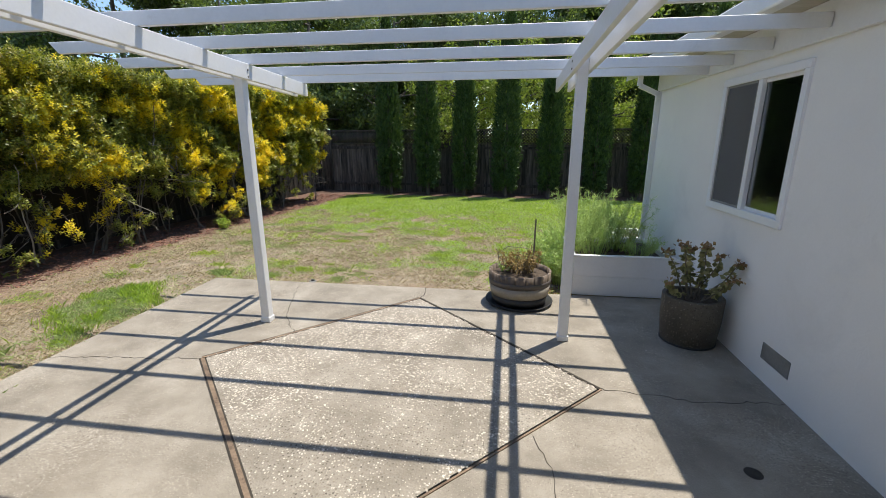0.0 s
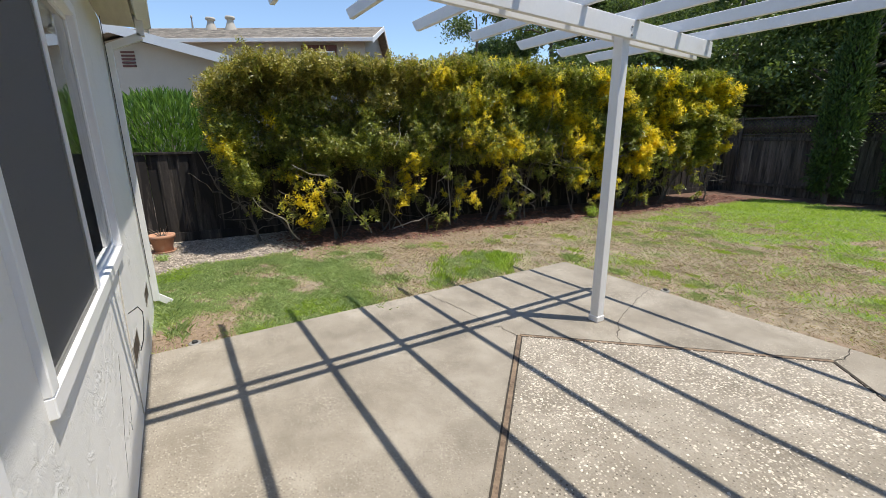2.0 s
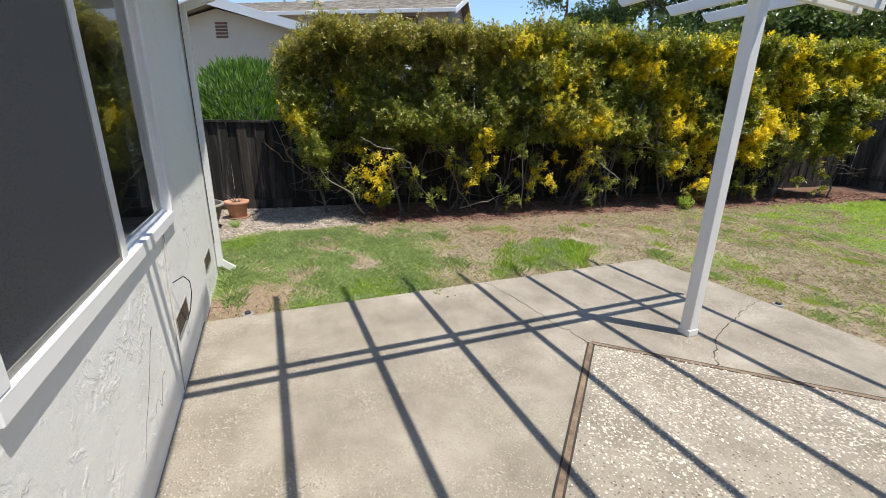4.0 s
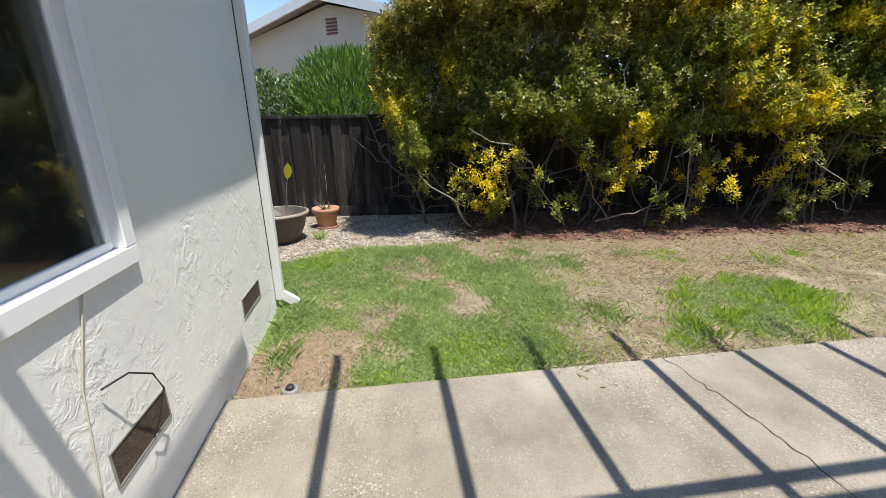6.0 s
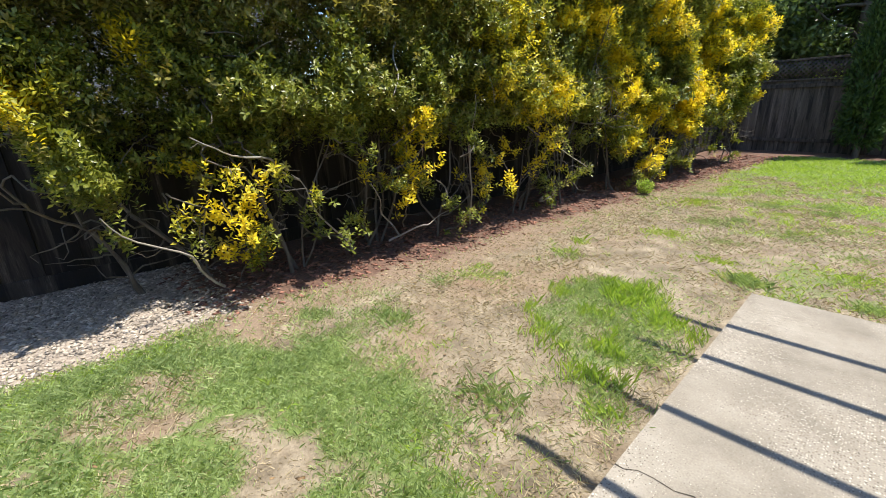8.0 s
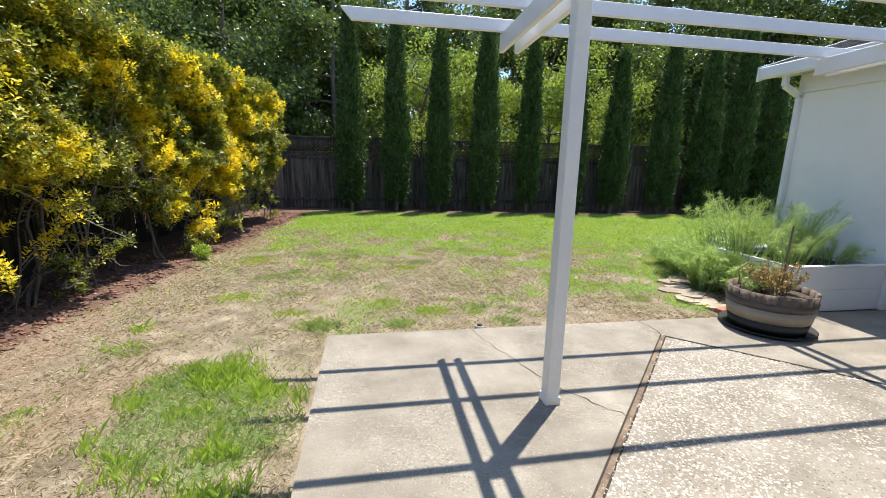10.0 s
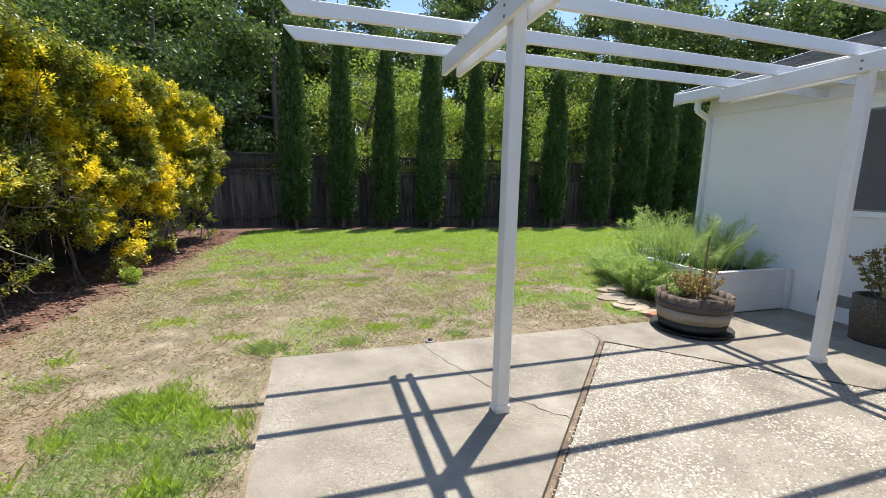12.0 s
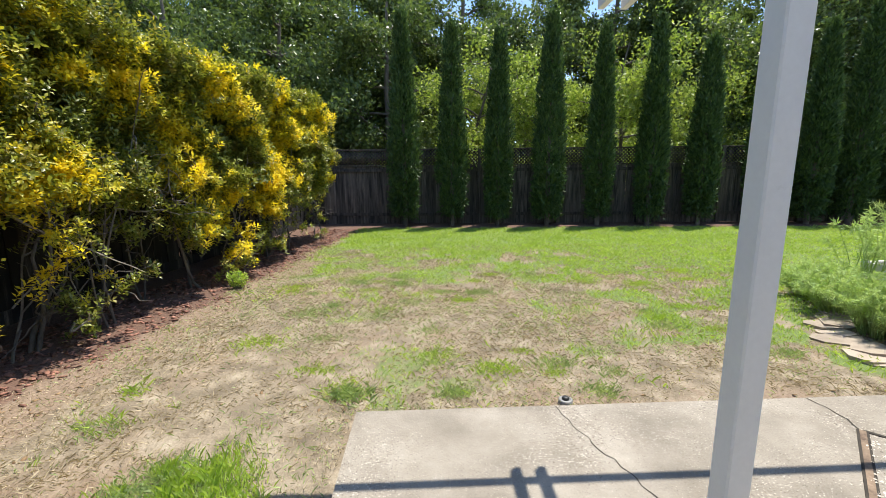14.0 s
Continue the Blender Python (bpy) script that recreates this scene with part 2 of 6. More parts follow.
def concrete(name, pebbles, dim=1.0):
    m = material(name, [(0.25, (0.145, 0.126, 0.097)), (0.5, (0.252, 0.223, 0.178)), (0.75, (0.372, 0.337, 0.278))], 2.2, 110, 0.9, 0.4, 0.006,
                 stain=((0.2, 0.168, 0.125), 1.0, 0.5, 0.72, 0.4))
    nt = m.node_tree
    b = nt.nodes["Principled BSDF"]
    geo = nt.nodes.new("ShaderNodeNewGeometry")
    v = nt.nodes.new("ShaderNodeTexVoronoi")
    v.inputs["Scale"].default_value = 55 if pebbles else 95
    nt.links.new(geo.outputs["Position"], v.inputs["Vector"])
    old = b.inputs["Base Color"].links[0].from_socket
    stones = ramp(nt, [(0.0, (0.1, 0.085, 0.068)), (0.55, (0.25, 0.215, 0.165)), (1.0, (0.56, 0.51, 0.43))])
    sep = nt.nodes.new("ShaderNodeSeparateColor")
    nt.links.new(v.outputs["Color"], sep.inputs[0])
    nt.links.new(sep.outputs[0], stones.inputs[0])
    worn = noise_tex(nt, geo.outputs["Position"], 1.7, 5, 0.6)
    edge = nt.nodes.new("ShaderNodeMath")
    edge.operation = "MULTIPLY_ADD"
    nt.links.new(worn.outputs[0], edge.inputs[0])
    edge.inputs[1].default_value, edge.inputs[2].default_value = (0.6, 0.02) if pebbles else (1.0, -0.22)
    less = nt.nodes.new("ShaderNodeMath")
    less.operation = "LESS_THAN"
    nt.links.new(v.outputs["Distance"], less.inputs[0])
    nt.links.new(edge.outputs[0], less.inputs[1])
    nt.links.new(mixed(nt, 1.0, mixed(nt, less.outputs[0], old, stones.outputs[0]), (dim, dim * 0.97, dim * 0.9) if dim < 1 else (1.0, 1.0, 1.0), "MULTIPLY"), b.inputs["Base Color"])
    inv = nt.nodes.new("ShaderNodeMath")
    inv.operation = "SUBTRACT"
    inv.inputs[0].default_value = 1.0
    nt.links.new(v.outputs["Distance"], inv.inputs[1])
    bn = nt.nodes.new("ShaderNodeBump")
    bn.inputs["Strength"].default_value, bn.inputs["Distance"].default_value = (0.6 if pebbles else 0.2), 0.008
    nt.links.new(inv.outputs[0], bn.inputs["Height"])
    nt.links.new(b.inputs["Normal"].links[0].from_socket, bn.inputs["Normal"])
    nt.links.new(bn.outputs[0], b.inputs["Normal"])
    return m


M_CONCRETE = concrete("patio_concrete", False)
M_AGGREGATE = concrete("exposed_aggregate", True)
M_POTSTONE = concrete("aggregate_pot", True, 0.42)

M_GLASS = bpy.data.materials.new("window_glass")
M_GLASS.use_nodes = True
g = M_GLASS.node_tree.nodes["Principled BSDF"]
g.inputs["Transmission Weight"].default_value, g.inputs["Roughness"].default_value, g.inputs["IOR"].default_value = 1.0, 0.0, 1.5
g.inputs["Base Color"].default_value = (0.82, 0.86, 0.85, 1)

M_SCREEN = bpy.data.materials.new("insect_screen")
M_SCREEN.use_nodes = True
nt = M_SCREEN.node_tree
b = nt.nodes["Principled BSDF"]
b.inputs["Base Color"].default_value, b.inputs["Roughness"].default_value = (0.17, 0.17, 0.175, 1), 0.8
tr = nt.nodes.new("ShaderNodeBsdfTransparent")
mx = nt.nodes.new("ShaderNodeMixShader")
geo = nt.nodes.new("ShaderNodeNewGeometry")
fine = noise_tex(nt, geo.outputs["Position"], 300, 1)
mr = nt.nodes.new("ShaderNodeMapRange")
mr.inputs[3].default_value, mr.inputs[4].default_value = 0.5, 0.8
nt.links.new(fine.outputs[0], mr.inputs[0])
nt.links.new(mr.outputs[0], mx.inputs[0])
nt.links.new(tr.outputs[0], mx.inputs[1])
nt.links.new(b.outputs[0], mx.inputs[2])
nt.links.new(mx.outputs[0], nt.nodes["Material Output"].inputs[0])


def ground_material():
    """Dry turf, bare earth, green turf, mulch and gravel, laid out by the sheet's own attributes."""
    m = material("yard_ground", [(0.28, (0.1, 0.078, 0.05)), (0.5, (0.21, 0.168, 0.112)), (0.74, (0.38, 0.32, 0.23))], 5.0, 70, 0.95, 0.7, 0.02,
                 stain=((0.24, 0.15, 0.095), 0.8, 0.5, 0.68, 0.6))
    nt = m.node_tree
    b = nt.nodes["Principled BSDF"]
    geo = nt.nodes.new("ShaderNodeNewGeometry")
    col = b.inputs["Base Color"].links[0].from_socket
    tints = {"earth": [(0.3, (0.135, 0.092, 0.06)), (0.7, (0.31, 0.23, 0.16))], "lawn": [(0.3, (0.075, 0.11, 0.025)), (0.7, (0.17, 0.23, 0.06))], "mulch": [(0.3, (0.055, 0.03, 0.021)), (0.7, (0.2, 0.115, 0.078))],
             "gravel": [(0.3, (0.15, 0.115, 0.085)), (0.7, (0.5, 0.43, 0.35))]}
    for key, stops in tints.items():
        at = nt.nodes.new("ShaderNodeAttribute")
        at.attribute_name = key
        n = noise_tex(nt, geo.outputs["Position"], 38, 4, 0.7)
        r = ramp(nt, stops)
        nt.links.new(n.outputs[0], r.inputs[0])
        big = noise_tex(nt, geo.outputs["Position"], 14, 5, 0.7)
        add = nt.nodes.new("ShaderNodeMath")
        add.operation = "ADD"
        nt.links.new(at.outputs["Fac"], add.inputs[0])
        nt.links.new(big.outputs[0], add.inputs[1])
        mr = nt.nodes.new("ShaderNodeMapRange")
        nt.links.new(add.outputs[0], mr.inputs[0])
        mr.inputs[1].default_value, mr.inputs[2].default_value = 0.85, 1.15
        col = mixed(nt, mr.outputs[0], col, r.outputs[0])
    nt.links.new(col, b.inputs["Base Color"])
    return m


M_GROUND = ground_material()


# ---- builders ----
def part(name, bm, mat, parent=None, label=""):
    me = bpy.data.meshes.new(name)
    bm.to_mesh(me)
    bm.free()
    me.materials.append(mat)
    ob = new(name, me)
    ob.parent = parent
    if label:
        tagged(ob, label)
    return ob


def raw(name, verts, faces, mat, parent=None, label="", smooth=False):
    """A mesh from numpy corners and equal-sided faces."""
    verts, faces = np.asarray(verts, np.float32), np.asarray(faces, np.int32)
    me = bpy.data.meshes.new(name)
    k = faces.shape[1]
    me.vertices.add(len(verts))
    me.vertices.foreach_set("co", verts.ravel())
    me.loops.add(faces.size)
    me.loops.foreach_set("vertex_index", faces.ravel())
    me.polygons.add(len(faces))
    me.polygons.foreach_set("loop_start", np.arange(0, faces.size, k, dtype=np.int32))
    me.update(calc_edges=True)
    if smooth:
        me.polygons.foreach_set("use_smooth", np.ones(len(faces), bool))
    me.materials.append(mat)
    ob = new(name, me)
    ob.parent = parent
    if label:
        tagged(ob, label)
    return ob


def thing(name, label, category, at=(0, 0, 0), group="", kind="", rz=0.0):
    ob = new(name)
    ob.location, ob.rotation_euler = at, (0, 0, radians(rz))
    ob.empty_display_size = 0.1
    return tagged(ob, label, category, group, kind)


def box(bm, x0, y0, z0, x1, y1, z1, bevel=0.0):
    r = bmesh.ops.create_cube(bm, size=1, matrix=Matrix.Translation(((x0 + x1) / 2, (y0 + y1) / 2, (z0 + z1) / 2)) @ Matrix.Diagonal((abs(x1 - x0), abs(y1 - y0), abs(z1 - z0), 1)))
    if bevel:
        es = {e for v in r["verts"] for e in v.link_edges}
        bmesh.ops.bevel(bm, geom=list(es), offset=bevel, segments=1, affect="EDGES")
    return bm


def box_part(name, dims, mat, parent=None, bevel=0.003, label=""):
    return part(name, box(bmesh.new(), *dims, bevel), mat, parent, label)


def lathe(name, profile, mat, parent=None, n=32, label="", smooth=True):
    """Turned shape from (radius, height) pairs."""
    prof = np.array(profile, float)
    a = np.linspace(0, 2 * np.pi, n, endpoint=False)
    v = np.stack([np.outer(prof[:, 0], np.cos(a)), np.outer(prof[:, 0], np.sin(a)), np.repeat(prof[:, 1][:, None], n, 1)], -1).reshape(-1, 3)
    f = [(i * n + j, i * n + (j + 1) % n, (i + 1) * n + (j + 1) % n, (i + 1) * n + j) for i in range(len(prof) - 1) for j in range(n)]
    return raw(name, v, f, mat, parent, label, smooth)


def tube(points, radii, n=7):
    """Verts and quads of a tapering tube along points."""
    P = np.asarray(points, float)
    R = np.broadcast_to(np.asarray(radii, float), (len(P),))
    T = np.gradient(P, axis=0)
    T /= np.linalg.norm(T, axis=1)[:, None] + 1e-9
    ref = np.array([0.31, 0.17, 0.93]) if abs(T[0, 2]) < 0.85 else np.array([0.93, 0.2, 0.1])
    S = np.cross(T, ref)
    S /= np.linalg.norm(S, axis=1)[:, None] + 1e-9
    U = np.cross(T, S)
    a = np.linspace(0, 2 * np.pi, n, endpoint=False)
    V = P[:, None] + R[:, None, None] * (np.cos(a)[None, :, None] * S[:, None] + np.sin(a)[None, :, None] * U[:, None])
    F = [(i * n + j, i * n + (j + 1) % n, (i + 1) * n + (j + 1) % n, (i + 1) * n + j) for i in range(len(P) - 1) for j in range(n)]
    return V.reshape(-1, 3), np.array(F)


def joined(pieces):
    V, F, k = [], [], 0
    for v, f in pieces:
        V.append(v), F.append(np.asarray(f) + k)
        k += len(v)
    return np.concatenate(V), np.concatenate(F)


def wander(a, b, steps=7, sway=0.08, rng=RNG):
    """A crooked line from a to b."""
    a, b = np.array(a, float), np.array(b, float)
    s = np.linspace(0, 1, steps)[:, None]
    off = sum(np.sin(np.pi * k * s + rng.uniform(0, 6.28, (1, 3))) * rng.normal(0, 1.1 / k, (1, 3)) for k in (1.5, 2.7, 4.3)) * sway * (s * (1 - s) * 4) ** 0.7
    return a + (b - a) * s + off


def units(n, rng=RNG):
    v = rng.normal(0, 1, (n, 3))
    return v / np.linalg.norm(v, axis=1)[:, None]


def leaves(P, D, length, width, rng=RNG, fold=0.18, face=None):
    """Two-triangle folded leaves at P along D."""
    n = len(P)
    D = D / (np.linalg.norm(D, axis=1)[:, None] + 1e-9)
    S = np.cross(D, units(n, rng) if face is None else np.asarray(face) + 0.55 * units(n, rng))
    S /= np.linalg.norm(S, axis=1)[:, None] + 1e-9
    N = np.cross(S, D)
    L = (np.broadcast_to(length, (n,)) * rng.uniform(0.7, 1.25, n))[:, None]
    W = (np.broadcast_to(width, (n,)) * rng.uniform(0.75, 1.2, n))[:, None]
    mid = P + 0.5 * L * D + fold * W * N
    V = np.stack([P, mid + 0.5 * W * S, P + L * D, mid - 0.5 * W * S], 1).reshape(-1, 3)
    k = 4 * np.arange(n)[:, None]
    F = np.stack([k + [0, 1, 2], k + [0, 2, 3]], 1).reshape(-1, 3)
    return V, F


def blades(P, height, width, lean, rng=RNG):
    n = len(P)
    a = rng.uniform(0, 2 * np.pi, n)
    S = np.stack([np.cos(a), np.sin(a), np.zeros(n)], 1)
    h = (np.broadcast_to(height, (n,)) * rng.uniform(0.5, 1.2, n))[:, None]
    b = rng.uniform(0, 2 * np.pi, n)
    T = np.stack([np.cos(b), np.sin(b), np.zeros(n)], 1) * lean * rng.uniform(0.2, 1.3, n)[:, None]
    up = np.array([0, 0, 1.0])
    W = np.broadcast_to(width, (n,))[:, None] * 0.5
    V = np.stack([P - S * W, P + S * W, P + h * 0.6 * up + 0.35 * h * T + S * W * 0.7, P + h * up * 0.95 + h * T], 1).reshape(-1, 3)
    k = 4 * np.arange(n)[:, None]
    F = np.stack([k + [0, 1, 2], k + [0, 2, 3]], 1).reshape(-1, 3)
    return V, F


def lattice_noise(x, y, scale, seed):
    """Smooth value noise, 0 to 1."""
    t = np.random.default_rng(seed).random((64, 64))
    u, v = np.asarray(x) * scale + 13.7, np.asarray(y) * scale + 7.3
    i, j = np.floor(u).astype(int), np.floor(v).astype(int)
    f, g2 = u - i, v - j
    f, g2 = f * f * (3 - 2 * f), g2 * g2 * (3 - 2 * g2)
    at = lambda p, q: t[p % 64, q % 64]
    return (at(i, j) * (1 - f) + at(i + 1, j) * f) * (1 - g2) + (at(i, j + 1) * (1 - f) + at(i + 1, j + 1) * f) * g2


def fbm(x, y, scale, seed):
    return 0.5 * lattice_noise(x, y, scale, seed) + 0.3 * lattice_noise(x, y, scale * 2.3, seed + 1) + 0.2 * lattice_noise(x, y, scale * 5.1, seed + 2)


# ---- plan: patio 0, yard -0.03; house walls along x and y, lot turned a few degrees ----
SLAB_W, SLAB_N, WALL_S, WALL_E = -3.88, 5.15, 0.30, 2.25
EAVE = 2.75
YARD = -0.03
RAFTERS = (5.06, 4.57, 3.96, 3.34, 2.71, 2.09, 1.47, 0.90)


def fence_x(y):
    return -8.58 + 0.10 * y


def bed_x(y):
    return -7.08 + 0.125 * y


def fence_y(x):
    return 15.45 - 0.07 * x


def smooth(a, b, v):
    s = np.clip((v - a) / (b - a), 0, 1)
    return s * s * (3 - 2 * s)


def mulch_at(x, y):
    edge = bed_x(y) + 0.25 * (fbm(x, y, 0.9, 51) - 0.5)
    m = smooth(0.3, -0.15, x - edge + 0.3 * (fbm(x, y, 4.0, 53) - 0.5)) * smooth(1.6, 2.6, y)
    back = smooth(-0.15, 0.15, y - (14.25 - 0.07 * x))
    return np.maximum(m, back)


def gravel_at(x, y):
    edge = -6.62 + 0.5 * smooth(0.6, -0.1, y) + 0.85 * smooth(-0.1, -1.2, y) + 0.3 * (fbm(x, y, 0.8, 61) - 0.5)
    return smooth(0.2, -0.2, x - edge) * smooth(2.7, 1.7, y)


def lush_at(x, y):
    """The tall bright patch at the slab's west edge."""
    r = ((x + 4.45 + 0.1 * (y - 4)) / 0.6) ** 2 + ((y - 4.0) / 1.05) ** 2
    return smooth(1.15, 0.3, r + 2.6 * (fbm(x, y, 1.9, 71) - 0.5)) * (x < SLAB_W - 0.02)


def lawn_at(x, y):
    """How green the turf is."""
    n = fbm(x, y, 0.55, 81)
    n2 = fbm(x, y, 1.6, 91)
    south = smooth(-7.0, -6.4, x) * smooth(-3.6, -4.1, x) * smooth(3.1, 2.2, y + 0.3 * (x + 5) + 1.2 * (n2 - 0.5)) * smooth(0.24, 0.5, n2 * 0.75 + 0.14)
    for bx, by, br in ((-4.1, 0.6, 0.26), (-5.0, 1.86, 0.12), (-5.0, 1.13, 0.15), (-4.6, 1.1, 0.13), (-5.35, 2.75, 0.25)):
        south = south * (1 - (0.9 if br > 0.255 else 0.6) * smooth(1.7, 0.4, np.hypot((x - bx) * 0.8, y - by) / br + 2.4 * (fbm(x, y, 3.0, 95) - 0.5)))
    fine = fbm(x, y, 2.3, 97)
    edge = y - (7.6 - 0.62 * x) + 3.2 * (n - 0.5) + 4.5 * (n2 - 0.5)
    far = np.maximum(smooth(-0.2, 2.0, edge), smooth(-3.4, -0.2, edge) * smooth(0.5, 0.62, fine))
    mid = smooth(0.6, 0.78, n2) * 0.55 * smooth(2.0, 4.0, y)
    g3 = np.maximum(np.maximum(south, far), np.maximum(mid, 0.62 * lush_at(x, y) * (0.4 + fbm(x, y, 2.6, 75))))
    return np.clip(g3, 0, 1) * (1 - mulch_at(x, y)) * (1 - gravel_at(x, y)) * (1 - 0.85 * earth_at(x, y))


def earth_at(x, y):
    """Bare reddish earth along the mulch bed and at the slab's corner."""
    along = smooth(0.7, 0.2, x - bed_x(y) + 0.7 * (fbm(x, y, 1.2, 55) - 0.5)) * smooth(1.2, 2.6, y) * smooth(13, 9, y)
    corner = smooth(1.3, 0.5, np.hypot((x + 4.15) / 0.5, (y - 0.62) / 0.42) + 0.9 * (fbm(x, y, 2.5, 57) - 0.5))
    edge = 0.55 * smooth(0.45, 0.1, y - SLAB_N) * smooth(0.35, 0.6, fbm(x, y, 1.6, 58)) * (x > SLAB_W)
    return np.maximum(np.maximum(0.85 * along, corner), edge)


def build_ground():
    xs = np.concatenate([[-400, -120, -45, -22, -14], np.arange(-10, 12.01, 0.1), [16, 25, 50, 130, 400]])
    ys = np.concatenate([[-400, -120, -45, -20, -10], np.arange(-4, 17.01, 0.1), [22, 32, 60, 140, 400]])
    X, Y = np.meshgrid(xs, ys, indexing="ij")
    Z = YARD + 0.03 * (fbm(X, Y, 1.1, 5) - 0.5) + 0.012 * (fbm(X, Y, 4, 6) - 0.5)
    on_slab = (X > SLAB_W - 0.15) & (X < 9) & (Y < SLAB_N + 0.15) & (Y > -9)
    Z = np.where(on_slab, YARD - 0.05, Z)
    Z = np.where(on_slab & (X < SLAB_W + 0.08) | on_slab & (Y > SLAB_N - 0.08), YARD - 0.015, Z)
    far = (np.abs(X) > 60) | (np.abs(Y) > 60)
    Z = np.where(far, YARD, Z)
    nx, ny = X.shape
    i = np.arange(nx * ny).reshape(nx, ny)
    F = np.stack([i[:-1, :-1], i[1:, :-1], i[1:, 1:], i[:-1, 1:]], -1).reshape(-1, 4)
    ob = raw("ground", np.stack([X, Y, Z], -1).reshape(-1, 3), F, M_GROUND, None, "", True)
    tagged(ob, "patchy half-dry lawn with bare earth, mulch and gravel", "ground", kind="structure")
    for key, fn in (("earth", earth_at), ("lawn", lawn_at), ("mulch", mulch_at), ("gravel", gravel_at)):
        at = ob.data.attributes.new(key, "FLOAT", "POINT")
        at.data.foreach_set("value", np.clip(fn(X, Y), 0, 1).ravel().astype(np.float32))
    return ob


ground = build_ground()


# ---- patio slab with its diamond ----
def prism(outline, z0, z1, bevel=0.0):
    bm = bmesh.new()
    f = bm.faces.new([bm.verts.new((x, y, z1)) for x, y in outline])
    low = bmesh.ops.extrude_face_region(bm, geom=[f])
    for v in low["geom"]:
        if isinstance(v, bmesh.types.BMVert):
            v.co.z = z0
    bmesh.ops.recalc_face_normals(bm, faces=bm.faces)
    return bm


DN, DW, DE, DS = (-0.85, 4.77), (-2.50, 3.05), (0.94, 3.04), (-0.80, 1.28)
G = 0.018
patio = thing("patio", "weathered grey concrete patio with an exposed-aggregate diamond", "patio", kind="structure")
W, N_, S_, E_ = SLAB_W, SLAB_N, WALL_S, WALL_E
ring = [((W, DW[1]), (W, N_), (DN[0], N_), DN, DW), ((DN[0], N_), (E_, N_), (E_, DE[1]), DE, DN),
        ((E_, DE[1]), (E_, S_), (DS[0], S_), DS, DE), ((DS[0], S_), (W, S_), (W, DW[1]), DW, DS)]


def pulled(pts, to, d):
    """Outline moved a little towards its middle."""
    c = np.mean(pts, 0)
    out = []
    for p in pts:
        v = np.array(p) - c
        out.append(tuple(c + v * (1 - d / np.linalg.norm(v))))
    return out


for outline in ring:
    part("slab", prism(outline, -0.10, 0.0), M_CONCRETE, patio)
part("aggregate_diamond", prism(pulled([DN, DE, DS, DW], 0, 0.03), -0.06, 0.006), M_AGGREGATE, patio, "exposed-aggregate concrete diamond")


def strip(bm, a, b, w, z0, z1, inset=0.0):
    a, b = Vector((*a, 0)), Vector((*b, 0))
    d = (b - a).normalized()
    a, b = a + d * inset, b - d * inset
    s = Vector((-d.y, d.x, 0)) * w / 2
    q = [a - s, b - s, b + s, a + s]
    vs = [bm.verts.new((p.x, p.y, z)) for z in (z0, z1) for p in q]
    for f in ((3, 2, 1, 0), (4, 5, 6, 7), (0, 1, 5, 4), (1, 2, 6, 5), (2, 3, 7, 6), (3, 0, 4, 7)):
        bm.faces.new([vs[k] for k in f])


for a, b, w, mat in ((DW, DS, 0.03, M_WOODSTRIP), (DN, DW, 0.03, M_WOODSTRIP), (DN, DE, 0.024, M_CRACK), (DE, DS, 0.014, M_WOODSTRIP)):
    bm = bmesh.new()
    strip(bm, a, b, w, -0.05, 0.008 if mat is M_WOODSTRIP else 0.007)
    part("joint_strip", bm, mat, patio, "weathered wooden joint strip" if mat is M_WOODSTRIP else "thin dark joint strip")
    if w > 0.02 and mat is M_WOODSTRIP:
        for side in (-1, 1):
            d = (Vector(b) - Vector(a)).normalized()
            # Dark strip beside the board; the open gap's shade is only its colour.
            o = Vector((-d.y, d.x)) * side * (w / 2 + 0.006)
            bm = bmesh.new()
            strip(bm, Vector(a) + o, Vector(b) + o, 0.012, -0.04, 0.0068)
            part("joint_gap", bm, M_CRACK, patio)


# Flat dark ribbon on the slab; its colour replaces the crack's shaded depth.
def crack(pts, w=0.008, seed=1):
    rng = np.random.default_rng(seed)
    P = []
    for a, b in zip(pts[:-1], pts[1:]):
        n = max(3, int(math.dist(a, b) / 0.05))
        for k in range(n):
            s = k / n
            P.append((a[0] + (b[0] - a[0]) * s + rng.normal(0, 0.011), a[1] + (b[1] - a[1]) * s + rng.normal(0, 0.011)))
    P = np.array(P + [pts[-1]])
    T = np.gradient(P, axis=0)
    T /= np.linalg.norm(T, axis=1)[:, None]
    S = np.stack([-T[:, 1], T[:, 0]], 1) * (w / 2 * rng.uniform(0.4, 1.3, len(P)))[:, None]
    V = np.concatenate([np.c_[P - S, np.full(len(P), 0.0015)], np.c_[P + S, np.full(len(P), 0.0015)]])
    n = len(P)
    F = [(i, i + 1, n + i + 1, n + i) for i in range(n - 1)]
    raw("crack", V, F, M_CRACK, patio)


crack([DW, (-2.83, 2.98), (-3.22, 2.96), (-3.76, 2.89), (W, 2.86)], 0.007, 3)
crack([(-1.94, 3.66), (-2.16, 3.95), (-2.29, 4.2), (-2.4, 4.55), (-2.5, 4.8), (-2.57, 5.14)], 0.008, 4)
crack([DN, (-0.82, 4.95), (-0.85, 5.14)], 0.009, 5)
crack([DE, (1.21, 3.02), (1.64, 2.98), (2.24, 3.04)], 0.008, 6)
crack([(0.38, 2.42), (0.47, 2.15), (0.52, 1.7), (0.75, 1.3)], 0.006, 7)
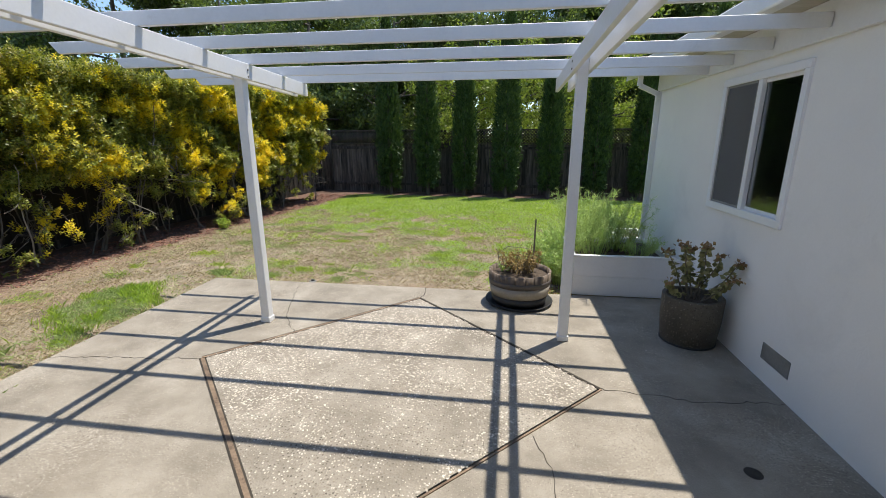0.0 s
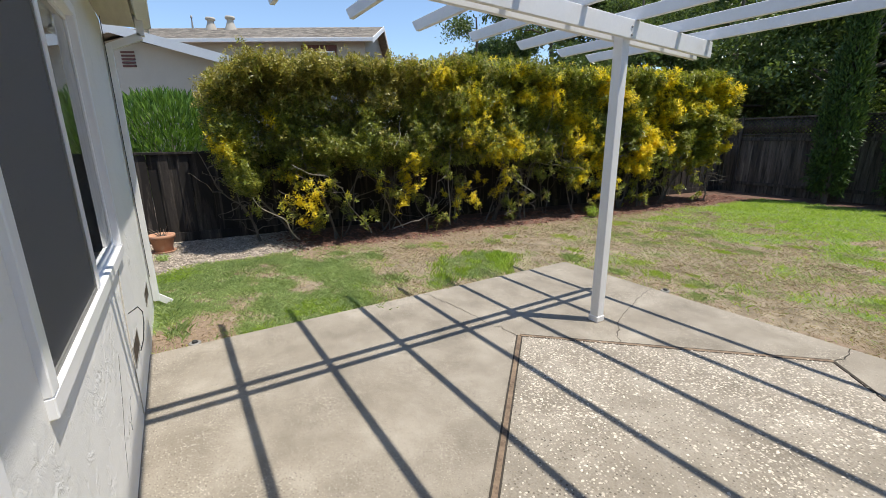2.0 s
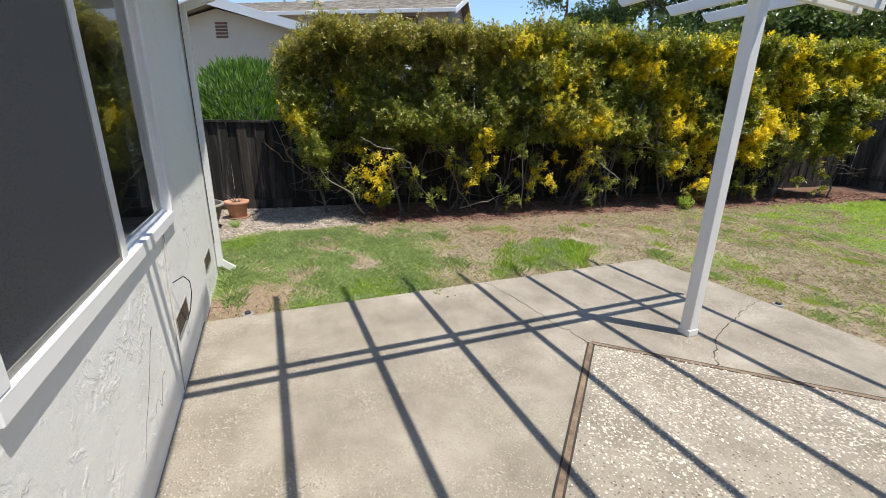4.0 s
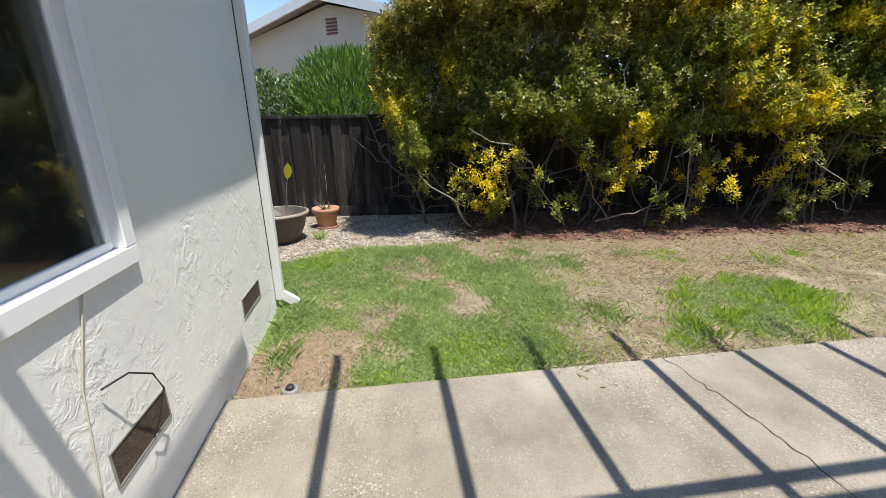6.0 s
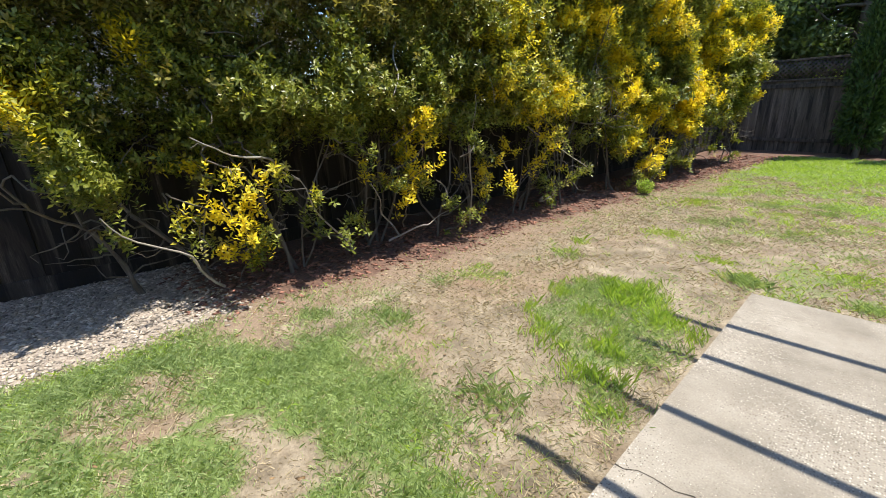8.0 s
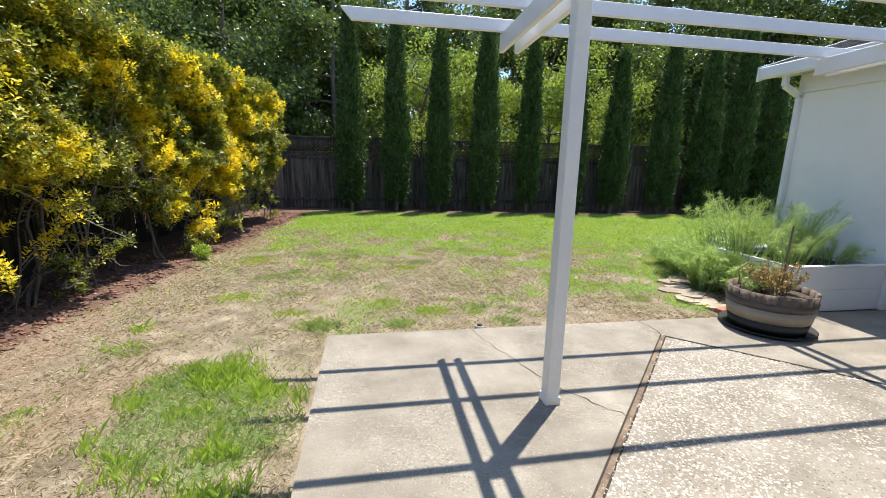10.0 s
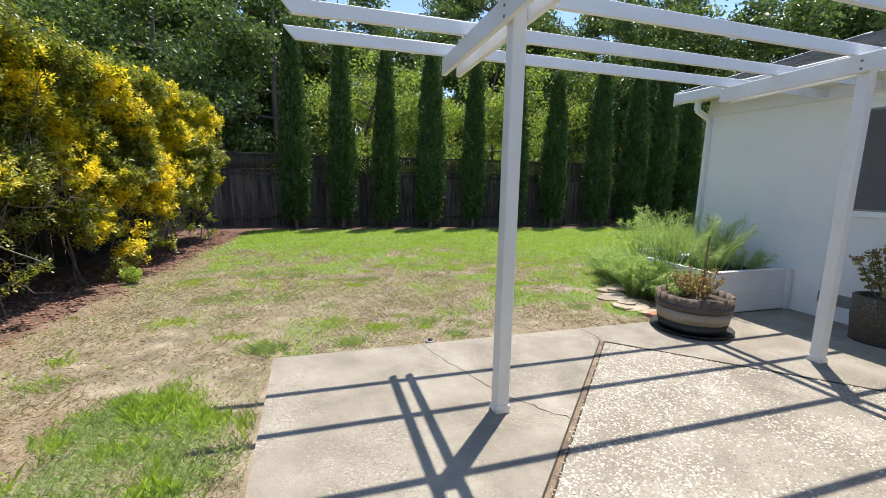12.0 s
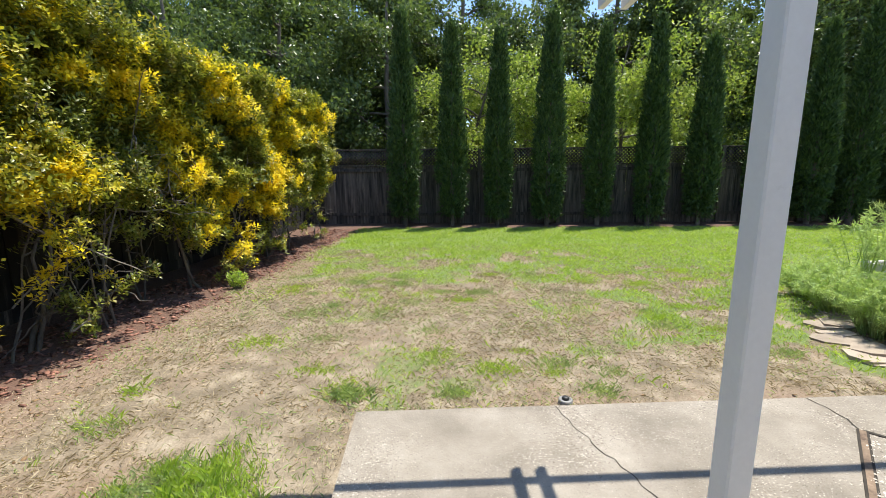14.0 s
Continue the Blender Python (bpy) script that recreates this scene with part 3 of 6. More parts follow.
stain = lathe("stain_spot", [(0.0, 0.002), (0.035, 0.002), (0.05, 0.0015)], M_CRACK, patio, 20, "dark round stain")
stain.location = (1.64, 2.28, 0)

# ---- house: walls, openings, eaves ----
WIN_S = (-3.40, -1.36, 0.965, 2.44)
WIN_E = (3.49, 4.73, 1.22, 2.45)
DOOR = (-1.0, 1.6, 0.2, 2.3)
T = 0.16
bm = bmesh.new()
x0, x1 = -5.13, WALL_E
y0, y1 = WALL_S - T, WALL_S
top = 2.74
for a, c, z0, z1 in ((x0, WIN_S[0], -0.1, top), (WIN_S[0], WIN_S[1], -0.1, WIN_S[2]), (WIN_S[0], WIN_S[1], WIN_S[3], top), (WIN_S[1], DOOR[0], -0.1, top),
                     (DOOR[0], DOOR[1], -0.1, DOOR[2]), (DOOR[0], DOOR[1], DOOR[3], top), (DOOR[1], x1 + T, -0.1, top)):
    box(bm, a, y0, z0, c, y1, z1)
wall_south = tagged(part("wall_south", bm, M_STUCCO), "off-white skip-trowel stucco house wall", "wall", kind="structure")
bm = bmesh.new()
for a, c, z0, z1 in ((WALL_S, WIN_E[0], -0.1, top), (WIN_E[0], WIN_E[1], -0.1, WIN_E[2]), (WIN_E[0], WIN_E[1], WIN_E[3], top), (WIN_E[1], 6.64, -0.1, top)):
    box(bm, WALL_E, a, z0, WALL_E + T, c, z1)
wall_east = tagged(part("wall_east", bm, M_STUCCO_SMOOTH), "off-white painted stucco house wall in shade", "wall", kind="structure")
bm = bmesh.new()
box(bm, -5.13, -9, -0.1, -5.13 + T, WALL_S - T, top)
tagged(part("wall_west", bm, M_STUCCO), "off-white stucco side wall", "wall", kind="structure")
bm = bmesh.new()
box(bm, WALL_E + T, 6.64 - T, -0.1, 10.0, 6.64, top)
tagged(part("wall_north", bm, M_STUCCO_SMOOTH), "off-white stucco end wall", "wall", kind="structure")
bm = bmesh.new()
box(bm, -5.13, -9.16, -0.1, 10.16, -9, top)
box(bm, 10.0, -9, -0.1, 10.16, 6.64, top)
tagged(part("wall_back", bm, M_STUCCO_SMOOTH), "stucco wall closing the house", "wall", kind="structure")
bm = bmesh.new()
vs = [bm.verts.new(p) for p in ((-5.13, 0.28, 2.745), (-5.13, -3.5, 4.05), (-5.13, -9.0, 2.745), (-4.98, 0.28, 2.745), (-4.98, -3.5, 4.05), (-4.98, -9.0, 2.745))]
for q in ((0, 1, 2), (5, 4, 3), (0, 3, 4, 1), (1, 4, 5, 2), (2, 5, 3, 0)):
    bm.faces.new([vs[k] for k in q])
bmesh.ops.recalc_face_normals(bm, faces=bm.faces)
tagged(part("wall_gable", bm, M_STUCCO_SMOOTH), "off-white stucco gable above the side wall", "wall", kind="structure")
tagged(box_part("floor", (-4.97, -9, 0.1, 10, 0.13, 0.2), M_INSIDE), "plain indoor floor", "floor", kind="structure")
bm = bmesh.new()
box(bm, -4.96, -9, 2.6, 9.99, 0.13, 2.7)
box(bm, 2.42, 0.14, 2.6, 9.99, 6.47, 2.7)
tagged(part("ceiling", bm, M_INSIDE), "plain indoor ceiling", "ceiling", kind="structure")
bm = bmesh.new()
box(bm, -5.12, -2.6, 0.2, 1.9, -2.5, 2.6)
box(bm, 4.6, 0.2, 0.1, 4.7, 6.4, 2.6)
tagged(part("wall_inside", bm, M_INSIDE), "plain indoor partition wall", "wall", kind="structure")

# roof planes, with rows of shingles
EX, EY, EW = 1.87, 0.665, -5.40


def shingle_plane(name, origin, along, up, length, run, parent, row=0.14, trim=None):
    """Rows of single shingles on a pitched plane."""
    along, up, o = Vector(along).normalized(), Vector(up).normalized(), Vector(origin)
    nrm = along.cross(up)
    if nrm.z < 0:
        nrm = -nrm
    V, F = [], []
    rows = int(run / row)
    rng = random.Random(3)
    for r in range(rows):
        s = -rng.random() * 0.3
        lo, hi = (0, length) if trim is None else trim((r + 0.5) * row)
        while s < length:
            w = rng.uniform(0.16, 0.32)
            a, b = max(s, lo), min(s + w - 0.008, hi)
            if b > a + 0.02:
                k = len(V)
                t = rng.uniform(0.012, 0.02)
                for q, h in ((r * row, 0.002), (r * row, t), ((r + 1.15) * row, 0.003)):
                    for p in (a, b):
                        V.append(o + along * p + up * q + nrm * h)
                F += [(k, k + 1, k + 3, k + 2), (k + 2, k + 3, k + 5, k + 4)]
            s += w
    return raw(name, [tuple(v) for v in V], F, M_ROOF, parent)


pitch = 0.33
roof = thing("roof", "brown-grey shingle house roof with white gutters", "roof", kind="structure")
bm = bmesh.new()
RUN = 4.2


def slab_between(bm, quad, thick):
    vs = [bm.verts.new(p) for p in quad] + [bm.verts.new((p[0], p[1], p[2] - thick)) for p in quad]
    n = len(quad)
    bm.faces.new(vs[:n])
    bm.faces.new(list(reversed(vs[n:])))
    for i in range(n):
        bm.faces.new((vs[i], vs[i + n], vs[(i + 1) % n + n], vs[(i + 1) % n]))
    bmesh.ops.recalc_face_normals(bm, faces=bm.faces)


ZR = EAVE + 0.13
slab_between(bm, [(EX, 6.9, ZR), (EX, EY, ZR), (EX + RUN, EY - RUN, ZR + RUN * pitch), (EX + RUN, 6.9, ZR + RUN * pitch)], 0.05)
TOP = ZR + RUN * pitch
slab_between(bm, [(EW, EY, ZR), (EX, EY, ZR), (EX + RUN, EY - RUN, TOP), (EW, EY - RUN, TOP)], 0.05)
slab_between(bm, [(EW, EY - RUN, TOP), (EX + RUN, EY - RUN, TOP), (EX + RUN, -9.2, ZR), (EW, -9.2, ZR)], 0.05)
slab_between(bm, [(EX + RUN, 6.9, TOP), (EX + RUN, -9.2, TOP), (10.5, -9.2, ZR), (10.5, 6.9, ZR)], 0.05)
part("roof_deck", bm, M_SOFFIT, roof, "bare wooden roof sheathing")
shingle_plane("shingles", (EX, 6.9, ZR + 0.01), (0, -1, 0), (1, 0, pitch), 6.9 - EY + RUN, 4.3, roof, 0.14, lambda q: (0, 6.9 - EY + q * 0.95))
shingle_plane("shingles", (EW, EY, ZR + 0.01), (1, 0, 0), (0, -1, pitch), EX - EW + RUN, 4.3, roof, 0.14, lambda q: (0, EX - EW + q * 0.95))
# gutters and fascia boards
bm = bmesh.new()
box(bm, EX - 0.02, EY + 0.02, EAVE, EX + 0.09, 6.9, ZR + 0.02, 0.012)
part("gutter", bm, M_WHITE, roof, "white painted gutter")
bm = bmesh.new()
box(bm, EW, EY - 0.09, EAVE, EX - 0.024, EY + 0.02, ZR + 0.02, 0.012)
part("gutter", bm, M_WHITE, roof, "white painted gutter")
bm = bmesh.new()
slab_between(bm, [(EX - 0.01, 6.945, ZR + 0.03), (EX - 0.01, 6.905, ZR + 0.03), (EX + RUN, 6.905, ZR + RUN * pitch + 0.03), (EX + RUN, 6.945, ZR + RUN * pitch + 0.03)], 0.19)
part("rake_board", bm, M_WHITE, roof, "white rake board")
bm = bmesh.new()
slab_between(bm, [(EW - 0.045, EY, ZR + 0.03), (EW - 0.005, EY, ZR + 0.03), (EW - 0.005, EY - RUN, TOP + 0.03), (EW - 0.045, EY - RUN, TOP + 0.03)], 0.19)
part("rake_board", bm, M_WHITE, roof, "white rake board")
bm = bmesh.new()
box(bm, EX + 0.11, EY + 0.0, 2.785, WALL_E - 0.002, 6.88, 2.80)
part("soffit", bm, M_SOFFIT, roof, "bare board soffit")
bm = bmesh.new()
box(bm, EW + 0.04, WALL_S + 0.002, 2.745, EX, EY - 0.11, 2.765)
part("soffit", bm, M_SOFFIT, roof, "bare board soffit")
box_part("ledger", (WALL_E - 0.045, WALL_S + 0.05, 2.54, WALL_E - 0.003, 6.6, 2.78), M_WHITE, roof, 0.004, "white ledger board")


def window(name, outer, place, label, screen_first):
    """Sliding window; local x along the wall, y out of the wall, z up."""
    u0, u1, z0, z1 = outer
    w, h = u1 - u0, z1 - z0
    ob = tagged(new(name), label, "window", kind="structure")
    ob.matrix_basis = place
    bm = bmesh.new()
    f = 0.066
    for d in ((0, 0, w, f), (0, h - f, w, h), (0, f, f, h - f), (w - f, f, w, h - f)):
        box(bm, d[0], -0.06, d[1], d[2], 0.022, d[3], 0.004)
    part("window_frame", bm, M_VINYL, ob)
    m = w / 2
    for k, (a, b, y) in enumerate(((f, m + 0.025, -0.03), (m - 0.025, w - f, -0.055))):
        bm = bmesh.new()
        s = 0.03
        for d in ((a, f, b, f + s), (a, h - f - s, b, h - f), (a, f + s, a + s, h - f - s), (b - s, f + s, b, h - f - s)):
            box(bm, d[0], y - 0.012, d[1], d[2], y + 0.012, d[3], 0.003)
        part("sash", bm, M_VINYL, ob)
        pane = part("pane", box(bmesh.new(), a + s - 0.004, y - 0.003, f + s - 0.004, b - s + 0.004, y + 0.003, h - f - s + 0.004), M_GLASS, ob)
        pane.visible_shadow = False
        if (k == 0) == screen_first:
            yy = 0.0
            bm = bmesh.new()
            box(bm, m - 0.03, -0.028, f, m + 0.03, 0.012, h - f, 0.003)
            part("meeting_stile", bm, M_VINYL, ob)
            a, b = (a, m - 0.032) if k == 0 else (m + 0.032, b)
            bm = bmesh.new()
            for d in ((a, f, b, f + 0.02), (a, h - f - 0.02, b, h - f), (a, f + 0.02, a + 0.02, h - f - 0.02), (b - 0.02, f + 0.02, b, h - f - 0.02)):
                box(bm, d[0], yy - 0.008, d[1], d[2], yy + 0.006, d[3])
            part("screen_frame", bm, M_GREYMETAL, ob, "grey screen frame")
            part("insect_screen", box(bmesh.new(), a + 0.018, yy - 0.001, f + 0.018, b - 0.018, yy + 0.001, h - f - 0.018), M_SCREEN, ob, "grey insect screen")
    return ob


window("window_1", (0, WIN_S[1] - WIN_S[0], 0, WIN_S[3] - WIN_S[2]), pose(WIN_S[0], WALL_S, WIN_S[2]), "white vinyl sliding window with a grey insect screen", False)
window("window_2", (0, WIN_E[1] - WIN_E[0], 0, WIN_E[3] - WIN_E[2]), pose(WALL_E, WIN_E[0], WIN_E[2], 0, 0, 90), "white vinyl sliding window with a grey insect screen", False)

door = tagged(new("door_1"), "white framed sliding glass patio door, slid open", "door", kind="structure")
door.location = (DOOR[0], WALL_S, DOOR[2])
w, h = DOOR[1] - DOOR[0], DOOR[3] - DOOR[2]
bm = bmesh.new()
for d in ((0, 0, 0.07, h), (w - 0.07, 0, w, h), (0.07, h - 0.07, w - 0.07, h), (0.07, 0, w - 0.07, 0.03)):
    box(bm, d[0], -0.14, d[1], d[2], 0.02, d[3], 0.004)
part("door_frame", bm, M_VINYL, door)
for y in (-0.05, -0.1):
    a, b = w - 1.16, w - 0.075
    bm = bmesh.new()
    for d in ((a, 0.032, a + 0.06, h - 0.07), (b - 0.06, 0.032, b, h - 0.07), (a + 0.06, 0.032, b - 0.06, 0.1), (a + 0.06, h - 0.14, b - 0.06, h - 0.07)):
        box(bm, d[0], y - 0.018, d[1], d[2], y + 0.018, d[3], 0.003)
    leaf = part("door_panel", bm, M_VINYL, door)
    pane = part("pane", box(bmesh.new(), a + 0.06, y - 0.003, 0.1, b - 0.06, y + 0.003, h - 0.14), M_GLASS, leaf)
    pane.visible_shadow = False


def vent(place, w, h):
    ob = thing("foundation_vent", "sheet-metal foundation vent with a flush panel coloured as a shaded recess", "vent", group="foundation vents")
    ob.matrix_basis = place
    bm = bmesh.new()
    for d in ((0, 0, w, 0.010), (0, h - 0.006, w, h), (0, 0.010, 0.006, h - 0.006), (w - 0.006, 0.010, w, h - 0.006)):
        box(bm, d[0], -0.002, d[1], d[2], 0.006, d[3])
    part("frame", bm, M_GREYMETAL, ob)
    # No hole is cut; the panel's brown or grey paints the recess's shade.
    part("screen", box(bmesh.new(), 0.005, -0.001, 0.008, w - 0.005, 0.003, h - 0.005), M_SOIL if place.translation.y < 1 else M_GREYMETAL, ob)
    return ob


vent(pose(-3.38, WALL_S, 0.30), 0.36, 0.14)
vent(pose(-4.70, WALL_S, 0.26), 0.36, 0.13)
vent(pose(WALL_E, 4.5, 0.18, 0, 0, 90), 0.34, 0.135)
vent(pose(WALL_E, 3.08, 0.18, 0, 0, 90), 0.34, 0.135)


def downspout(corner, out, bottom, label):
    """From the gutter back to the wall, down it, and out at the foot. out: unit vector away from the wall."""
    ob = thing("downspout", label, "downspout")
    cx, cy = corner
    bm = bmesh.new()
    box(bm, cx - 0.035, cy - 0.03, bottom + 0.1, cx + 0.035, cy + 0.03, 2.52, 0.006)
    part("pipe", bm, M_WHITE, ob)
    bm = bmesh.new()
    ox, oy = out
    a, b = Vector((cx, cy, 2.50)), Vector((cx + ox * 0.26, cy + oy * 0.26, 2.62))
    strip_box(bm, a, b, 0.06)
    strip_box(bm, b, b + Vector((0, 0, 0.15)), 0.06)
    part("elbow", bm, M_WHITE, ob)
    bm = bmesh.new()
    strip_box(bm, Vector((cx, cy, bottom + 0.15)), Vector((cx + ox * 0.12 - abs(oy) * 0.03, cy + oy * 0.12, bottom + 0.045)), 0.062)
    part("spout", bm, M_WHITE, ob)
    return ob


def strip_box(bm, a, b, w):
    d = b - a
    m = Matrix.Translation((a + b) / 2) @ d.to_track_quat("Z", "Y").to_matrix().to_4x4() @ Matrix.Diagonal((w, w, d.length, 1))
    bmesh.ops.create_cube(bm, size=1, matrix=m)


downspout((-5.08, WALL_S + 0.035), (0, 1), YARD, "white painted downspout with a kicked-out spout on the lawn")
downspout((WALL_E - 0.035, 6.58), (-1, 0), YARD, "white painted downspout at the house corner")
# cables on the south wall
v, f = tube([(-5.0, 0.318, 2.74), (-5.0, 0.316, 1.4), (-5.01, 0.316, 0.35)], 0.0035)
tagged(raw("wall_cable", v, f, M_BLACK, None, "", True), "thin dark cable running down the stucco wall", "cable")
v, f = tube([(-3.05, 0.315, 0.66), (-3.12, 0.36, 0.67), (-3.22, 0.37, 0.6), (-3.28, 0.36, 0.5), (-3.24, 0.345, 0.4), (-3.22, 0.32, 0.33)], 0.0035)
tagged(raw("loose_cable", v, f, M_BLACK, None, "", True), "loose black cable end looping out of the wall", "cable")

v, f = tube([(-3.1, 0.306, 0.96), (-3.0, 0.304, 0.7), (-2.95, 0.304, 0.35), (-2.9, 0.306, 0.02)], 0.003)
tagged(raw("sill_cable", v, f, M_BEIGE, None, "", True), "thin grey cable stuck down the stucco below the sill", "cable")
rng_wall = np.random.default_rng(61)
for a, b, r in (((-2.55, 0.3, 0.62), (-2.1, 0.3, 0.2), 0.0014), ((-2.62, 0.3, 0.33), (-2.35, 0.3, 0.26), 0.001)):
    q = wander(a, b, 14, 0.035, rng_wall)
    q[:, 1] = WALL_S + 0.0005
    v, f = tube(q, np.linspace(r, r * 0.4, 14), 5)
    raw("plaster_crack", v, f, M_CRACK, wall_south, "fine dark crack in the plaster", True)

# ---- pergola ----
pergola = thing("pergola", "white painted timber pergola on two posts", "pergola")


def beam_top(y):
    """The beams fall a little away from the house."""
    return 2.548 + 0.03 * (5.1 - y)


def plank(bm, x0, x1, ya, yb, za, zb, height):
    """Board along y whose underside runs from za to zb."""
    vs = [[bm.verts.new(p) for p in ((x, ya, za), (x, yb, zb), (x, yb, zb + height), (x, ya, za + height))] for x in (x0, x1)]
    bm.faces.new(vs[0])
    bm.faces.new(list(reversed(vs[1])))
    for k in range(4):
        bm.faces.new((vs[0][k], vs[1][k], vs[1][(k + 1) % 4], vs[0][(k + 1) % 4]))
    bmesh.ops.recalc_face_normals(bm, faces=bm.faces)
    bmesh.ops.bevel(bm, geom=list(bm.edges), offset=0.004, segments=1, affect="EDGES")
    return bm


for px in (-2.355, 0.745):
    py = 3.89
    post = part("post", box(bmesh.new(), px - 0.045, py - 0.045, 0.0, px + 0.045, py + 0.045, beam_top(py) - 0.01, 0.006), M_WHITE, pergola)
    part("post_base", box(bmesh.new(), px - 0.052, py - 0.052, 0.0, px + 0.052, py + 0.052, 0.055, 0.004), M_WHITE, post)
    for sx in (-1, 1):
        cx = px + sx * 0.065
        part("beam", plank(bmesh.new(), cx - 0.019, cx + 0.019, 0.64, 5.12, beam_top(0.64) - 0.14, beam_top(5.12) - 0.14, 0.14), M_WHITE, pergola)
        for bz in (2.47, 2.53):
            bolt = lathe("bolt", [(0.0, 0.006), (0.009, 0.006), (0.011, 0.0)], M_GREYMETAL, pergola, 8)
            bolt.matrix_basis = pose(cx + sx * 0.019, py, bz, 0, 90 * sx, 0)
for ry in RAFTERS:
    bm = bmesh.new()
    z0 = beam_top(ry) + 0.002
    prof = [(-3.70, z0 + 0.092), (-3.62, z0), (2.2, z0), (2.2, z0 + 0.092)]
    vs = [[bm.verts.new((x, ry + q * 0.019, z)) for x, z in prof] for q in (-1, 1)]
    bm.faces.new(vs[0])
    bm.faces.new(list(reversed(vs[1])))
    for k in range(4):
        bm.faces.new((vs[0][k], vs[1][k], vs[1][(k + 1) % 4], vs[0][(k + 1) % 4]))
    bmesh.ops.recalc_face_normals(bm, faces=bm.faces)
    bmesh.ops.bevel(bm, geom=list(bm.edges), offset=0.003, segments=1, affect="EDGES")
    part("rafter", bm, M_WHITE, pergola)


# ---- fences ----
def board_mesh(name, w, h, mat, t=0.016, dog=0.0):
    me = bpy.data.meshes.new(name)
    bm = bmesh.new()
    out = [(0, 0), (w, 0), (w, h - dog), (w - dog, h), (dog, h), (0, h - dog)] if dog else [(0, 0), (w, 0), (w, h), (0, h)]
    vs = [[bm.verts.new((x, s * t / 2, z)) for x, z in out] for s in (-1, 1)]
    bm.faces.new(vs[0])
    bm.faces.new(list(reversed(vs[1])))
    n = len(out)
    for i in range(n):
        bm.faces.new((vs[0][i], vs[1][i], vs[1][(i + 1) % n], vs[0][(i + 1) % n]))
    bmesh.ops.recalc_face_normals(bm, faces=bm.faces)
    bm.to_mesh(me)
    bm.free()
    me.materials.append(mat)
    return me


def fence(name, label, a, b, height, lattice, mat):
    a, b = Vector((*a, 0)), Vector((*b, 0))
    d = b - a
    ob = tagged(new(name), label, "fence")
    ob.matrix_basis = pose(a.x, a.y, YARD, 0, 0, math.degrees(math.atan2(d.y, d.x)))
    L = d.length
    rng = random.Random(5)
    boards = [board_mesh("board", w, height - 0.03, mat) for w in (0.152, 0.158, 0.148)]
    x, k = 0.0, 0
    while x < L - 0.1:
        me = rng.choice(boards)
        o = new("board", me)
        o.parent = ob
        o.location = (x, (-0.009, 0.009)[k % 2], rng.uniform(-0.01, 0.015))
        k += 1
        o.rotation_euler = (radians(rng.uniform(-0.25, 0.25)), radians(rng.uniform(-0.25, 0.25)), 0)
        x += 0.145 + rng.uniform(-0.002, 0.006)
    x = 0.0
    total = height + (0.48 if lattice else 0.0)
    while x < L + 0.1:
        box_part("post", (x - 0.045, 0.02, 0, x + 0.045, 0.11, total + 0.02), mat, ob)
        x += 2.4
    for z in (0.25, height - 0.2):
        box_part("rail", (0, 0.02, z, L, 0.058, z + 0.09), mat, ob)
    box_part("cap_rail", (-0.02, -0.045, height - 0.03, L + 0.02, 0.06, height + 0.01), mat, ob)
    box_part("kickboard", (0, -0.036, 0.0, L, -0.019, 0.16), mat, ob)
    if lattice:
        V, F, k = [], [], 0
        z0, z1 = height + 0.012, height + 0.44
        hh = z1 - z0
        s = -hh
        while s < L:
            for sign, y in ((1, -0.004), (-1, 0.004)):
                p, q = (s, s + hh) if sign > 0 else (s + hh, s)
                lo, hi = z0, z1
                if min(p, q) < 0 or max(p, q) > L:
                    continue
                wv = 0.025
                quad = [(p - wv, y, lo), (p + wv, y, lo), (q + wv, y, hi), (q - wv, y, hi)]
                V += quad + [(vx, y + 0.006, vz) for vx, y, vz in quad]
                F += [(k, k + 1, k + 2, k + 3), (k + 7, k + 6, k + 5, k + 4), (k, k + 4, k + 5, k + 1), (k + 2, k + 6, k + 7, k + 3)]
                k += 8
            s += 0.105
        raw("lattice", V, F, mat, ob, "diagonal lattice strip")
        box_part("top_rail", (-0.02, -0.04, z1, L + 0.02, 0.05, z1 + 0.045), mat, ob)
    return ob


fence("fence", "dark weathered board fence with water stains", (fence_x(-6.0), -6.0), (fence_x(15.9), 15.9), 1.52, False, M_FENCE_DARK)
fence("fence", "weathered board fence topped with diagonal lattice", (15.0, fence_y(15.0)), (fence_x(15.9), fence_y(-7.0)), 1.78, True, M_FENCE)


# ---- plants ----
YELLOW_SPOTS = [(1.35, 1.65, 0.3), (2.5, 1.05, 0.2), (2.4, 0.6, 0.22), (4.9, 2.75, 0.3), (4.4, 1.2, 0.35), (5.2, 0.6, 0.3), (4.2, 0.75, 0.25), (6.3, 1.6, 0.45), (7.3, 2.5, 0.6),
                (6.2, 0.95, 0.3), (8.3, 1.5, 0.5), (9.3, 2.6, 0.5), (10.4, 1.7, 0.7), (11.8, 2.6, 0.6), (12.8, 2.5, 0.6), (5.9, 2.3, 0.35), (8.2, 2.2, 0.5), (2.0, 2.0, 0.25), (9.0, 0.7, 0.4)]


